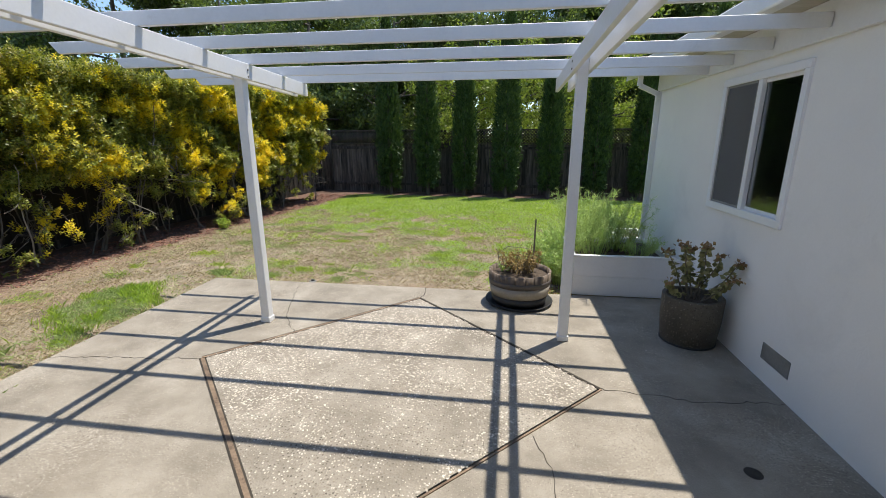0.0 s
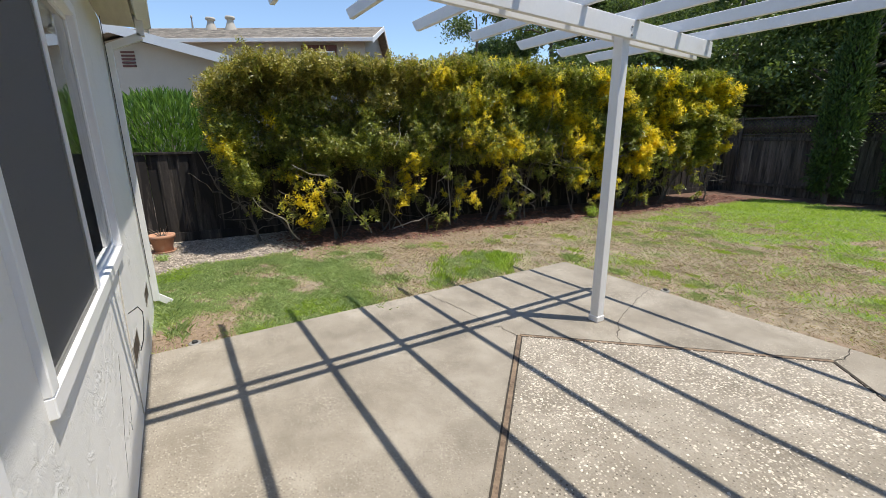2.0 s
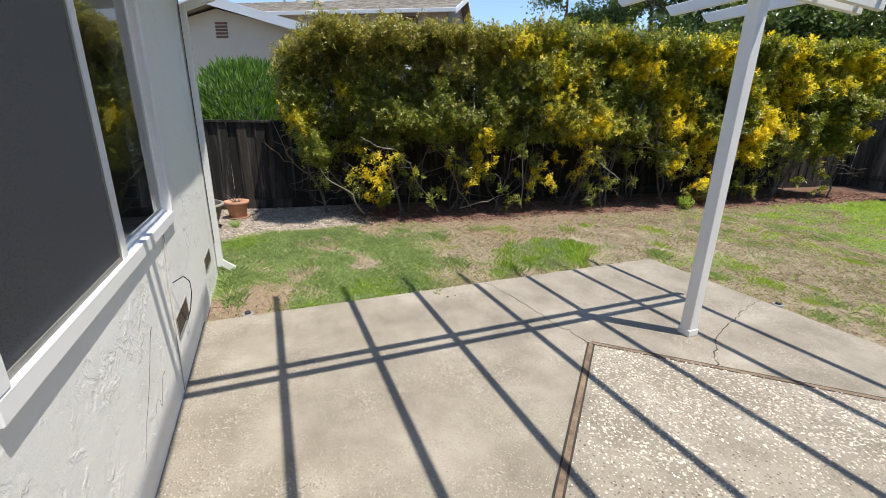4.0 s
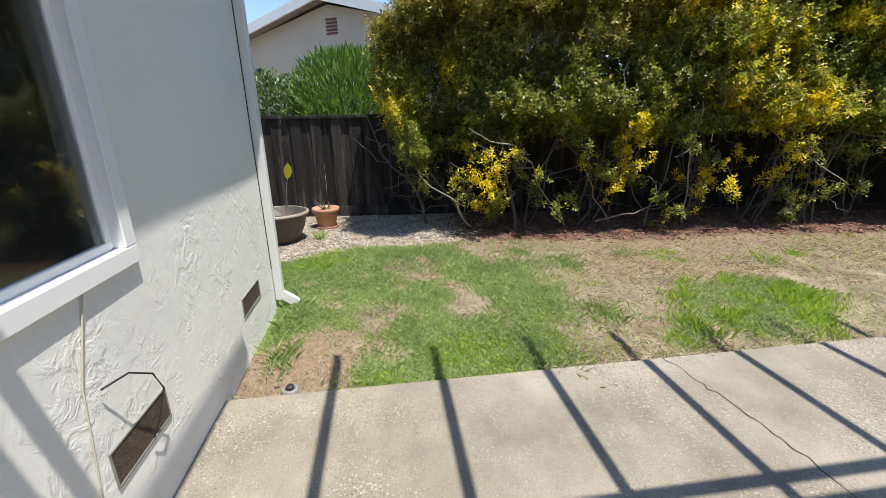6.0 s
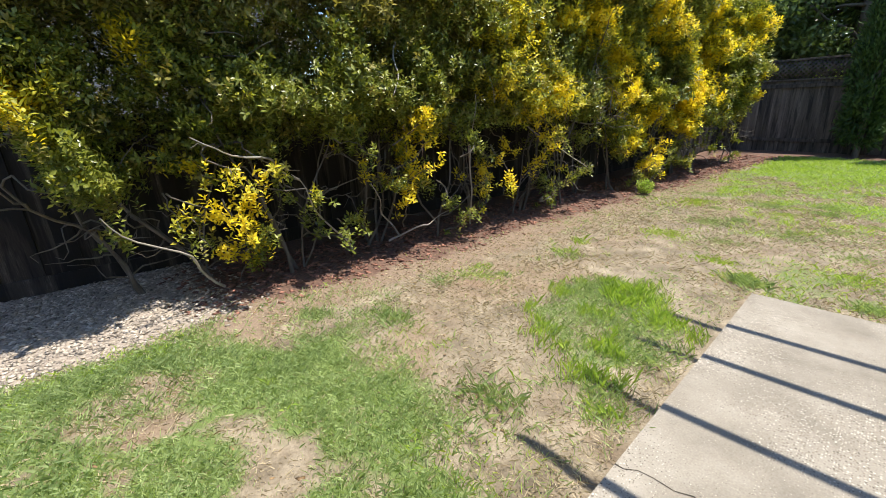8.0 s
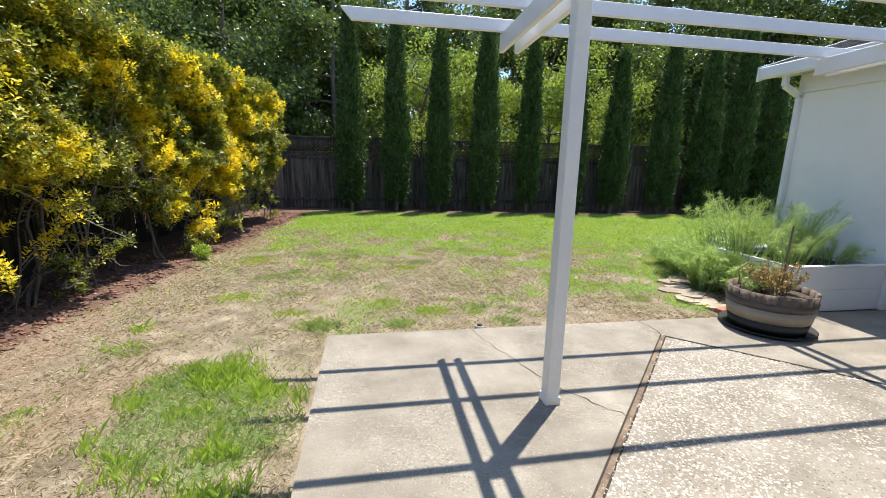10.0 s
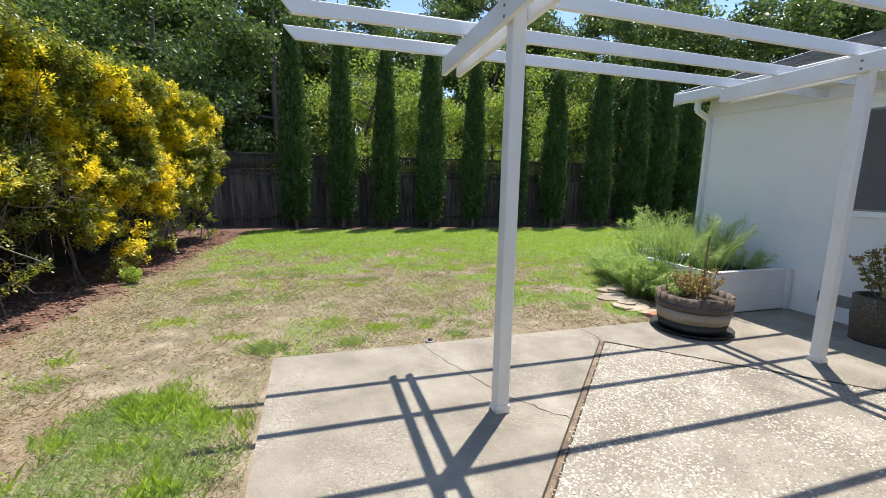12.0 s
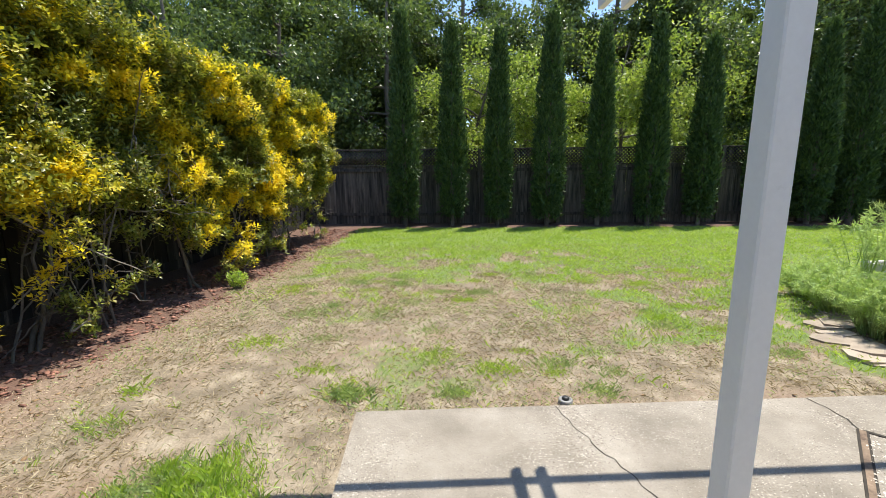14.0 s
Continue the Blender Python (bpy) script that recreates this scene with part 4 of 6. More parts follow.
def rosettes(C, A, per, length, rng):
    """Whorls of leaves at C round the twig tips A."""
    n = len(C)
    A = A / np.linalg.norm(A, axis=1)[:, None]
    ref = np.cross(A, np.array([0.3, 0.9, 0.2]))
    ref /= np.linalg.norm(ref, axis=1)[:, None]
    alt = np.cross(A, ref)
    t = rng.uniform(0, 2 * np.pi, (n, 1)) + np.arange(per)[None] * 2.4 + rng.normal(0, 0.25, (n, per))
    back = np.linspace(0.0, 1.0, per)[None, :, None]
    D = np.cos(t)[..., None] * ref[:, None] + np.sin(t)[..., None] * alt[:, None] + A[:, None] * (0.9 - 1.0 * back)
    P = C[:, None] - A[:, None] * back * 0.085
    L = np.repeat(np.broadcast_to(length, (n,)), per)
    face = np.repeat(A, per, 0) + np.array([0.1, 0.1, 0.7])
    return leaves(P.reshape(-1, 3), D.reshape(-1, 3), L, L * 0.5, rng, 0.18, face)


def hedge_front(y):
    return -7.0 + 0.10 * y


def hedge():
    ob = thing("hedge", "tall clipped green hedge with golden-yellow leaf tips and bare lower stems", "hedge", (0, 0, YARD))
    rng = np.random.default_rng(21)
    # leafy sprays over the front and the clipped top
    n = 7000
    y = rng.uniform(1.25, 13.6, n)
    on_top = rng.random(n) < 0.3
    top = 2.84 + 0.02 * y + 0.34 * (fbm(y, y * 0, 0.8, 37) - 0.5) - 0.35 * smooth(1.9, 1.2, y) - 0.4 * smooth(12.5, 13.7, y)
    skirt = 1.42 - 0.5 * smooth(5.0, 8.5, y) + 1.1 * (fbm(y, y * 0 + 2, 0.9, 18) - 0.5)
    z = np.where(on_top, top - rng.exponential(0.07, n), skirt + (top - skirt) * rng.random(n) ** 0.9)
    d = np.where(on_top, rng.uniform(0, 1.5, n), 0.0)
    keep = lattice_noise(y + 2 * d, z + d, 2.3, 19) + 0.6 * (lattice_noise(y, z + 2 * d, 5.5, 23) - 0.5) > 0.40 - 0.08 * smooth(1.5, 2.1, z) - 0.2 * on_top
    keep &= (fbm(y, z * 1.2, 0.8, 17) > 0.41) | (z > 2.2) | (rng.random(n) < 0.25)
    y, z, d, on_top, skirt = y[keep], z[keep], d[keep], on_top[keep], skirt[keep]
    n = len(y)
    lump = 0.75 * (fbm(y, z, 0.9, 31) - 0.5) + 0.45 * (lattice_noise(y, z, 2.4, 33) - 0.5)
    front = np.where(on_top, d, lump + rng.exponential(0.12, n) + 0.16 * (z - 1.2) + 0.15 * smooth(2.4, 2.95, z) + 0.25 * smooth(0.5, 0.0, z - skirt) + 0.5 * smooth(2.0, 1.25, y))
    base = np.stack([hedge_front(y) - front - 0.05, y, z], 1)
    out = np.where(on_top[:, None], np.array([0.15, 0, 1.0]), np.array([0.85, -0.1, 0.45])) + rng.normal(0, 0.5, (n, 3))
    # south end, inside and rear
    e = 260
    ze = rng.uniform(0.9, 2.6, e)
    end = np.stack([hedge_front(1.2) - rng.uniform(0.1, 1.5, e), 1.3 + 0.3 * np.abs(ze - 1.9) + rng.exponential(0.08, e), ze], 1)
    m = 1000
    yi = rng.uniform(1.5, 13.4, m)
    inner = np.stack([hedge_front(yi) - rng.uniform(0.4, 1.2, m), yi, 1.2 + 1.5 * rng.random(m) ** 0.7], 1)
    r = 1700
    yr = rng.uniform(1.4, 13.5, r)
    rear = np.stack([hedge_front(yr) - rng.normal(1.32, 0.1, r), yr, rng.uniform(1.35, 2.8, r)], 1)
    B = np.concatenate([base, end, inner, rear])
    A = np.concatenate([out, np.array([0.3, -0.8, 0.4]) + rng.normal(0, 0.5, (e, 3)), rng.normal(0, 0.6, (m + r, 3)) + np.array([0.4, 0, 0.5])])
    A /= np.linalg.norm(A, axis=1)[:, None]
    per = 10
    k = len(B)
    s = rng.uniform(-0.1, 1.0, (k, per))
    C = (B[:, None] + A[:, None] * (s[..., None] * 0.24 - 0.08) + rng.normal(0, 0.065, (k, per, 3))).reshape(-1, 3)
    R = (A[:, None] * 0.8 + rng.normal(0, 0.45, (k, per, 3)) + np.array([0, 0, 0.35])).reshape(-1, 3)
    tip = np.repeat(np.arange(k) < n + e, per)
    score = np.zeros(len(C))
    for sy, sz, sr in YELLOW_SPOTS:
        score = np.maximum(score, np.exp(-((C[:, 1] - sy) ** 2 + (C[:, 2] - sz) ** 2) / (0.5 * sr * sr)))
    patch = fbm(C[:, 1], C[:, 2], 1.7, 41)
    score = 0.8 * score ** 1.3 + 0.72 * smooth(3.5, 8.0, C[:, 1]) * smooth(0.45, 0.6, patch) + 0.18 * smooth(0.5, 0.65, fbm(C[:, 1], C[:, 2], 2.1, 43))
    score = np.where(tip, score * np.repeat(rng.uniform(0.2, 1.5, k), per), 0)
    # lone sprigs hanging and rising in the open lower half
    twigs, SC, SA, SG = [], [], [], []
    sprig_at = [(sy + rng.normal(0, sr * 0.5), sz + rng.normal(0, sr * 0.5), 0.72) for sy, sz, sr in YELLOW_SPOTS if sz < 1.7 and sy < 10 for _ in range(int(4 + 8 * sr))]
    sprig_at += [(rng.uniform(1.5, 12.8), rng.uniform(0.25, 1.25), 0.12 + 0.3 * (rng.random() < 0.3)) for _ in range(65)]
    for sy, sz, gold in sprig_at:
        sz = max(sz, 0.16)
        tipp = np.array([hedge_front(sy) + rng.uniform(-0.35, 0.16), sy, sz])
        root = tipp + np.array([-rng.uniform(0.1, 0.5), rng.normal(0, 0.22), rng.choice([-1, 1]) * rng.uniform(0.15, 0.5)])
        root[2] = max(root[2], 0.05)
        w = wander(root, tipp, 7, 0.05, rng)
        twigs.append(tube(w, np.linspace(0.008, 0.0025, 7), 5))
        c = int(rng.integers(8, 17))
        j = np.clip(rng.beta(2.6, 1.0, c), 0, 0.999) * 6
        i = j.astype(int)
        SC.append(w[i] + (w[i + 1] - w[i]) * (j - i)[:, None] + rng.normal(0, 0.045, (c, 3)))
        SA.append(np.array([0.45, 0, 0.7]) + rng.normal(0, 0.5, (c, 3)))
        SG.append(np.full(c, gold * rng.uniform(0.5, 1.4)))
    C, R, score = np.concatenate([C] + SC), np.concatenate([R] + SA), np.concatenate([score] + SG)
    level = score + rng.normal(0, 0.1, len(C))
    size = 0.052 * (1 + 0.3 * smooth(5, 10, C[:, 1]))
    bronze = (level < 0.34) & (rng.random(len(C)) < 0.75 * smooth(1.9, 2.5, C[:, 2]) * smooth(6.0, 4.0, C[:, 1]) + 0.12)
    for name, sel, mat, lab in (("green_foliage", (level < 0.34) & ~bronze, L_HEDGE, "small glossy dark green leaves"), ("bronze_foliage", bronze, L_BRONZE, "bronze-toned leaves, mostly high on the south part"), ("lime_foliage", (level >= 0.34) & (level < 0.58), L_LIME, "yellow-green young leaves"),
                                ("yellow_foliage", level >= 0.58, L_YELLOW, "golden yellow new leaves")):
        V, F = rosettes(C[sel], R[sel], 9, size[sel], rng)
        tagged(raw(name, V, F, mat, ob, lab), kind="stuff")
    V, F = joined(twigs)
    tagged(raw("twig_mass", V, F, M_BARK, ob, "thin grey twigs"), kind="stuff")
    # crooked stems rising from the mulch
    for ty in np.arange(1.7, 13.4, 0.75):
        ty += rng.uniform(-0.2, 0.2)
        bx = hedge_front(ty) - rng.uniform(0.35, 0.95)
        pieces = []
        for q in range(rng.integers(2, 5)):
            tx, tyy = bx + rng.uniform(-0.45, 0.4), ty + rng.uniform(-0.9, 0.9)
            P = wander((bx + rng.normal(0, 0.05), ty + rng.normal(0, 0.08), -0.02), (tx, tyy, rng.uniform(1.3, 2.5)), 12, 0.085, rng)
            pieces.append(tube(P, np.linspace(rng.uniform(0.01, 0.024), 0.005, 12), 6))
            for _ in range(6):
                j = rng.integers(2, 11)
                e2 = P[j] + np.array([rng.uniform(-0.1, 0.5), rng.uniform(-0.6, 0.6), rng.uniform(-0.25, 0.5)])
                pieces.append(tube(wander(P[j], e2, 8, 0.07, rng), np.linspace(0.009, 0.002, 8), 5))
        V, F = joined(pieces)
        raw("stem", V, F, M_BARK, ob, "", True)
    # long pale branches arching out of the front
    for a, b in (((-7.1, 6.3, 1.35), (-6.15, 6.75, 0.62)), ((-7.0, 4.0, 0.1), (-6.75, 4.75, 0.35)), ((-7.05, 2.3, 0.1), (-6.7, 1.6, 0.9)), ((-6.9, 5.2, 0.05), (-6.6, 5.0, 1.6)),
                 ((-6.9, 7.5, 1.2), (-6.1, 8.1, 1.05)), ((-7.05, 3.1, 0.9), (-6.7, 2.2, 1.35)), ((-7.1, 3.6, 0.05), (-6.75, 2.9, 1.0)), ((-7.0, 5.6, 2.6), (-6.5, 5.2, 1.5)), ((-7.1, 4.4, 2.3), (-6.6, 3.9, 1.6)),
                 ((-6.8, 6.6, 0.1), (-6.3, 6.2, 0.4)), ((-7.2, 4.3, 0.05), (-6.8, 3.7, 0.8))):
        V, F = tube(wander(a, b, 12, 0.06, rng), np.linspace(0.013, 0.004, 12), 6)
        raw("bare_branch", V, F, M_PALE, ob, "pale bare branch", True)
    return ob


hedge()


def cypress(seed, height, radius):
    ob = thing("cypress", "tall narrow dark green column cypress by the back fence", "tree", group="cypress row")
    rng = np.random.default_rng(seed)
    V, F = tube([(0, 0, -0.05), (0.01, 0, height * 0.5), (0, 0, height * 0.95)], [0.07, 0.05, 0.01], 8)
    raw("trunk", V, F, M_TRUNK, ob, "", True)
    # upright sprays in tufts, ragged at the skirt and pointed at the tip
    tufts, per = 1500, 11
    n = tufts * per
    z = 0.3 + (height - 0.3) * rng.random(tufts)
    h = z / height
    a = rng.uniform(0, 2 * np.pi, tufts)
    prof = np.where(h < 0.35, 0.78 + 0.22 * np.sin(h / 0.35 * np.pi / 2), np.clip(1 - (h - 0.35) / 0.66, 0.01, 1) ** 0.55)
    lump = 0.62 + 0.55 * fbm(a * 1.2 + seed, z, 1.0, seed) + 0.16 * fbm(a * 3, z, 3.0, seed + 7)
    r = radius * prof * lump * np.where(rng.random(tufts) < 0.35, rng.uniform(0.4, 0.8, tufts), (1.05 - rng.exponential(0.1, tufts)).clip(0.3, 1.05))
    lean = np.stack([np.cos(a) * 0.5, np.sin(a) * 0.5, np.where((h < 0.3) & (rng.random(tufts) < 0.45), -0.5, 0.9)], 1) + rng.normal(0, 0.2, (tufts, 3))
    P = np.repeat(np.stack([r * np.cos(a), r * np.sin(a), z], 1), per, 0) + rng.normal(0, 1, (n, 3)) * np.array([0.04, 0.04, 0.07])
    D = np.repeat(lean, per, 0) + rng.normal(0, 0.3, (n, 3))
    V, F = leaves(P, D, 0.12, 0.04, rng)
    raw("foliage", V, F, L_CYPRESS, ob)
    return ob


CYPRESS = [(-4.0, 5.85, 0.43), (-2.62, 5.5, 0.42), (-1.3, 5.3, 0.42), (0.15, 5.75, 0.47), (1.6, 5.35, 0.38), (3.05, 5.6, 0.42), (4.5, 5.0, 0.45), (6.2, 5.6, 0.47), (7.6, 5.4, 0.47),
           (8.75, 5.9, 0.52), (9.9, 5.4, 0.5), (11.3, 5.5, 0.5)]
for k, (cx, ch, cr) in enumerate(CYPRESS):
    c = cypress(100 + k, ch, cr * 0.86)
    c.location = (cx, fence_y(cx) - 0.62, YARD)


def tree(seed, height, spread, trunk_h, leaf_mat, label, n_leaves=14000, leaf=0.16, trunk_r=0.16):
    ob = thing("tree", label, "tree", group="trees behind the fence")
    rng = np.random.default_rng(seed)
    trunk = wander((0, 0, -0.1), (rng.normal(0, 0.5), rng.normal(0, 0.4), height * 0.8), 9, 0.22, rng)
    V, F = tube(trunk, np.linspace(trunk_r, trunk_r * 0.25, 9), 9)
    raw("trunk", V, F, M_TRUNK, ob, "", True)
    tips, pieces = [], []
    for b in range(26):
        h = rng.uniform(trunk_h, 1.0)
        j = min(8, int(h * 8))
        a = rng.uniform(0, 2 * np.pi)
        reach = spread * (0.45 + 0.75 * math.sin(min(1, (1.1 - h) / 0.75) * math.pi / 2)) * rng.uniform(0.5, 1.05)
        e = trunk[j] + np.array([math.cos(a) * reach, math.sin(a) * reach, rng.uniform(-0.1, 0.35) * reach + 0.3])
        w = wander(trunk[j], e, 7, 0.15, rng)
        pieces.append(tube(w, np.linspace(trunk_r * 0.35, 0.015, 7), 5))
        tips += [w[4], w[5], w[6], e + rng.normal(0, 0.3, 3), e + rng.normal(0, 0.5, 3)]
    V, F = joined(pieces)
    raw("branching", V, F, M_TRUNK, ob, "", True)
    tips = np.array(tips)
    per = 40
    m = n_leaves // per
    C = tips[rng.integers(0, len(tips), m)] + rng.normal(0, 0.3 * spread / 2.4, (m, 3)) * np.array([1, 1, 0.7])
    P = np.repeat(C, per, 0) + rng.normal(0, 0.19, (m * per, 3)) * np.array([1.2, 1.2, 0.7])
    D = units(m * per, rng) + np.array([0, 0, -0.2])
    V, F = leaves(P, D, leaf, leaf * 0.5, rng, 0.18)
    raw("crown", V, F, leaf_mat, ob)
    return ob


DARK = "tall dark broadleaf tree rising behind the back fence"
LIGHT = "sunlit light green tree behind the back fence"
kinds = [tree(1, 13.5, 3.6, 0.2, L_DARKTREE, DARK, 42000, 0.2), tree(2, 15.5, 3.8, 0.36, L_DARKTREE, DARK, 42000, 0.2, 0.22), tree(3, 7.0, 2.2, 0.12, L_LIGHTTREE, LIGHT, 15000, 0.13, 0.09), tree(4, 9.5, 2.9, 0.15, L_DARKTREE, DARK, 26000, 0.16)]
spots = [(3, -8.2, 19.0, 20), (0, -6.3, 23.0, 70), (3, -4.9, 19.4, 120), (2, -2.2, 18.4, 10), (1, -1.2, 25.5, 200), (2, 0.8, 18.6, 160), (0, 3.0, 26.5, 90), (2, 3.6, 18.2, 300), (1, 6.4, 25.0, 140), (2, 6.6, 18.8, 33),
         (0, 10.0, 24.5, 260), (3, -11.8, 18.0, 310), (0, -11.0, 24.5, 45), (1, 14.0, 24.0, 80), (3, 9.8, 19.0, 170), (0, 18.0, 22.0, 220), (2, 13.0, 18.0, 20), (0, 18.0, 16.5, 75), (1, 22.5, 15.0, 10), (0, 13.0, 20.0, 100), (1, 26.0, 20.0, 60), (1, -16.5, 23.0, 99), (1, -21.0, -9.0, 30), (0, 6.5, 31.0, 12), (1, 14.0, 30.0, 190), (0, -5.0, 30.0, 140), (0, -12.0, 30.0, 250), (3, -18.6, 14.8, 15), (0, -16.8, 18.2, 130)]
used = set()
for k, tx, ty, turn in spots:
    m = pose(tx, ty, YARD, 0, 0, turn)
    if k not in used:
        kinds[k].matrix_basis = m
        used.add(k)
    else:
        copy_thing(kinds[k], m)

# shrubs beyond the west fence
def shrub(name, label, centre, radii, n, length, width, mat, up, seed):
    ob = thing(name, label, "shrub", (centre[0], centre[1], YARD))
    rng = np.random.default_rng(seed)
    pieces = []
    for k in range(14):
        a = rng.uniform(0, 2 * np.pi)
        e = np.array([math.cos(a) * radii[0] * 0.7, math.sin(a) * radii[1] * 0.7, centre[2] + radii[2] * 0.6])
        pieces.append(tube(wander((rng.normal(0, 0.1), rng.normal(0, 0.15), -0.05), e, 7, 0.08, rng), np.linspace(0.025, 0.006, 7), 5))
    V, F = joined(pieces)
    tagged(raw("stalk_mass", V, F, M_BARK, ob, "", True), kind="stuff")
    u = units(n, rng)
    r = (1 - rng.exponential(0.14, n)).clip(0.2, 1) * (0.82 + 0.4 * fbm(u[:, 0] * 2 + u[:, 1], u[:, 2] * 2, 1.2, seed))
    P = u * r[:, None] * np.array(radii) + np.array([0, 0, centre[2]])
    D = u * 0.6 + units(n, rng) * 0.6 + np.array([0, 0, up])
    V, F = leaves(P, D, length, width, rng, 0.18, (0.5, 0.1, 0.8))
    raw("foliage", V, F, mat, ob)
    return ob


shrub("oleander", "bright green long-leaved shrub leaning over the fence", (-9.5, 0.75, 1.55), (0.75, 0.95, 0.95), 9000, 0.17, 0.026, L_OLEANDER, 0.9, 5)
shrub("shrub", "leafy green shrub growing over the fence", (-9.6, -0.85, 1.4), (0.8, 1.0, 0.8), 6500, 0.10, 0.05, L_SHRUB, 0.2, 6)


# ---- neighbours' houses ----
def house(place, length, width, eave, ridge, label, windows=(), vents=(), over=0.45, gable_vent=None):
    """Gabled house; local x along the ridge, the gable end at x = length; windows: (x, z, w, h) on the long side y = 0."""
    ob = tagged(new("house"), label, "house")
    ob.matrix_basis = place
    bm = bmesh.new()
    box(bm, 0, 0, -0.1, length, width, eave)
    for x in (0.0, length - 0.15):
        vs = [bm.verts.new((x + s, y, z)) for s in (0, 0.15) for y, z in ((0, eave), (width, eave), (width / 2, ridge - 0.12))]
        for f in ((0, 1, 2), (5, 4, 3), (0, 3, 4, 1), (1, 4, 5, 2), (2, 5, 3, 0)):
            bm.faces.new([vs[k] for k in f])
    bmesh.ops.recalc_face_normals(bm, faces=bm.faces)
    part("wall", bm, M_BEIGE, ob)
    rise = (ridge - eave) / (width / 2)
    roof_ob = None
    for side in (0, 1):
        y_e, y_r = (-over, width / 2) if side == 0 else (width + over, width / 2)
        bm = bmesh.new()
        slab_between(bm, [(-over, y_e, eave - over * rise + 0.1), (length + over, y_e, eave - over * rise + 0.1), (length + over, y_r, ridge + 0.1), (-over, y_r, ridge + 0.1)], 0.12)
        roof_ob = part("roof", bm, M_ROOF, ob, "brown-grey shingle roof")
        sl = math.hypot(width / 2 + over, ridge - eave + over * rise)
        o = (-over, y_e, eave - over * rise + 0.105)
        shingle_plane("shingles", o, (1, 0, 0), (0, y_r - y_e, ridge - eave + over * rise), length + 2 * over, sl, roof_ob, 0.3)
        bm = bmesh.new()
        zg = eave - over * rise
        box(bm, -over, y_e - (0.1 if side == 0 else 0), zg - 0.06, length + over, y_e + (0.1 if side else 0), zg + 0.1, 0.01)
        part("gutter", bm, M_WHITE, ob, "white gutter")
        for x in (-over, length + over - 0.04):
            bm = bmesh.new()
            slab_between(bm, [(x, y_e, zg + 0.12), (x + 0.05, y_e, zg + 0.12), (x + 0.05, y_r, ridge + 0.12), (x, y_r, ridge + 0.12)], 0.22)
            part("rake_board", bm, M_WHITE, ob, "white rake board")
    for x, z, w, h in windows:
        wd = part("window", box(box(box(box(bmesh.new(), x - 0.1, -0.06, z - 0.1, x, -0.002, z + h + 0.25), x + w, -0.06, z - 0.1, x + w + 0.1, -0.002, z + h + 0.25), x, -0.06, z - 0.1, x + w, -0.002, z),
                                   x, -0.06, z + h, x + w, -0.002, z + h + 0.25), M_DARKTRIM, ob, "dark red window trim")
        bm = bmesh.new()
        for a in (x, x + w / 2 - 0.03, x + w - 0.06):
            box(bm, a, -0.045, z, a + 0.06, -0.004, z + h)
        box(bm, x + 0.06, -0.045, z + h - 0.06, x + w - 0.06, -0.004, z + h)
        part("window_frame", bm, M_VINYL, wd)
        part("pane", box(bmesh.new(), x + 0.05, -0.02, z, x + w - 0.05, -0.006, z + h - 0.05), M_GLASS, wd)
    for x, y, r, h in vents:
        z = eave + rise * y + 0.05
        v = lathe("roof_vent", [(r * 1.5, -0.15), (r * 1.45, 0.05), (r * 0.8, h * 0.6), (r * 0.8, h * 0.8), (r * 1.15, h * 0.82), (r * 1.15, h), (0, h)], M_BEIGE if r > 0.1 else M_GREYMETAL, ob, 16)
        v.location = (x, y, z)
    if gable_vent:
        y, z = gable_vent
        bm = bmesh.new()
        for k in range(5):
            box(bm, length + 0.002, y - 0.16, z + 0.08 * k, length + 0.03, y + 0.16, z + 0.08 * k + 0.045)
        part("gable_vent", bm, M_DARKTRIM, ob, "louvred gable vent")
    return ob


house(pose(-19.85, -0.4, YARD, 0, 0, -30), 5.0, 6.8, 3.4, 4.3, "single-storey beige stucco house with a brown gabled roof", gable_vent=(3.5, 3.5))
c58, s58 = math.cos(radians(58)), math.sin(radians(58))
house(pose(-18.9 - 14.45 * c58 - 0.45 * s58, 9.0 - 14.45 * s58 + 0.45 * c58, YARD, 0, 0, 58), 14.0, 7.4, 6.12, 7.36, "two-storey beige house with a shingle roof and roof vents", windows=((11.2, 4.6, 1.4, 1.0),),
      vents=((5.7, 2.9, 0.2, 0.6), (6.7, 2.9, 0.2, 0.65), (4.7, 3.0, 0.04, 0.7)))


# ---- grass, straw, chips and gravel ----
def scatter(n, x0, x1, y0, y1, keep, rng):
    x, y = rng.uniform(x0, x1, n), rng.uniform(y0, y1, n)
    ok = keep(x, y) > rng.random(n)
    ok &= ~((x > SLAB_W - 0.03) & (y < SLAB_N + 0.03) & (x < 9))
    ok &= ~((x > -5.2) & (y < WALL_S + 0.03)) & ~((x > 2.2) & (y < 6.7))
    return x[ok], y[ok]


def height_at(x, y):
    return YARD + 0.03 * (fbm(x, y, 1.1, 5) - 0.5) + 0.012 * (fbm(x, y, 4, 6) - 0.5) - 0.004


def clump(x, y, sc, seed):
    return 0.35 + 1.1 * fbm(x, y, sc, seed)


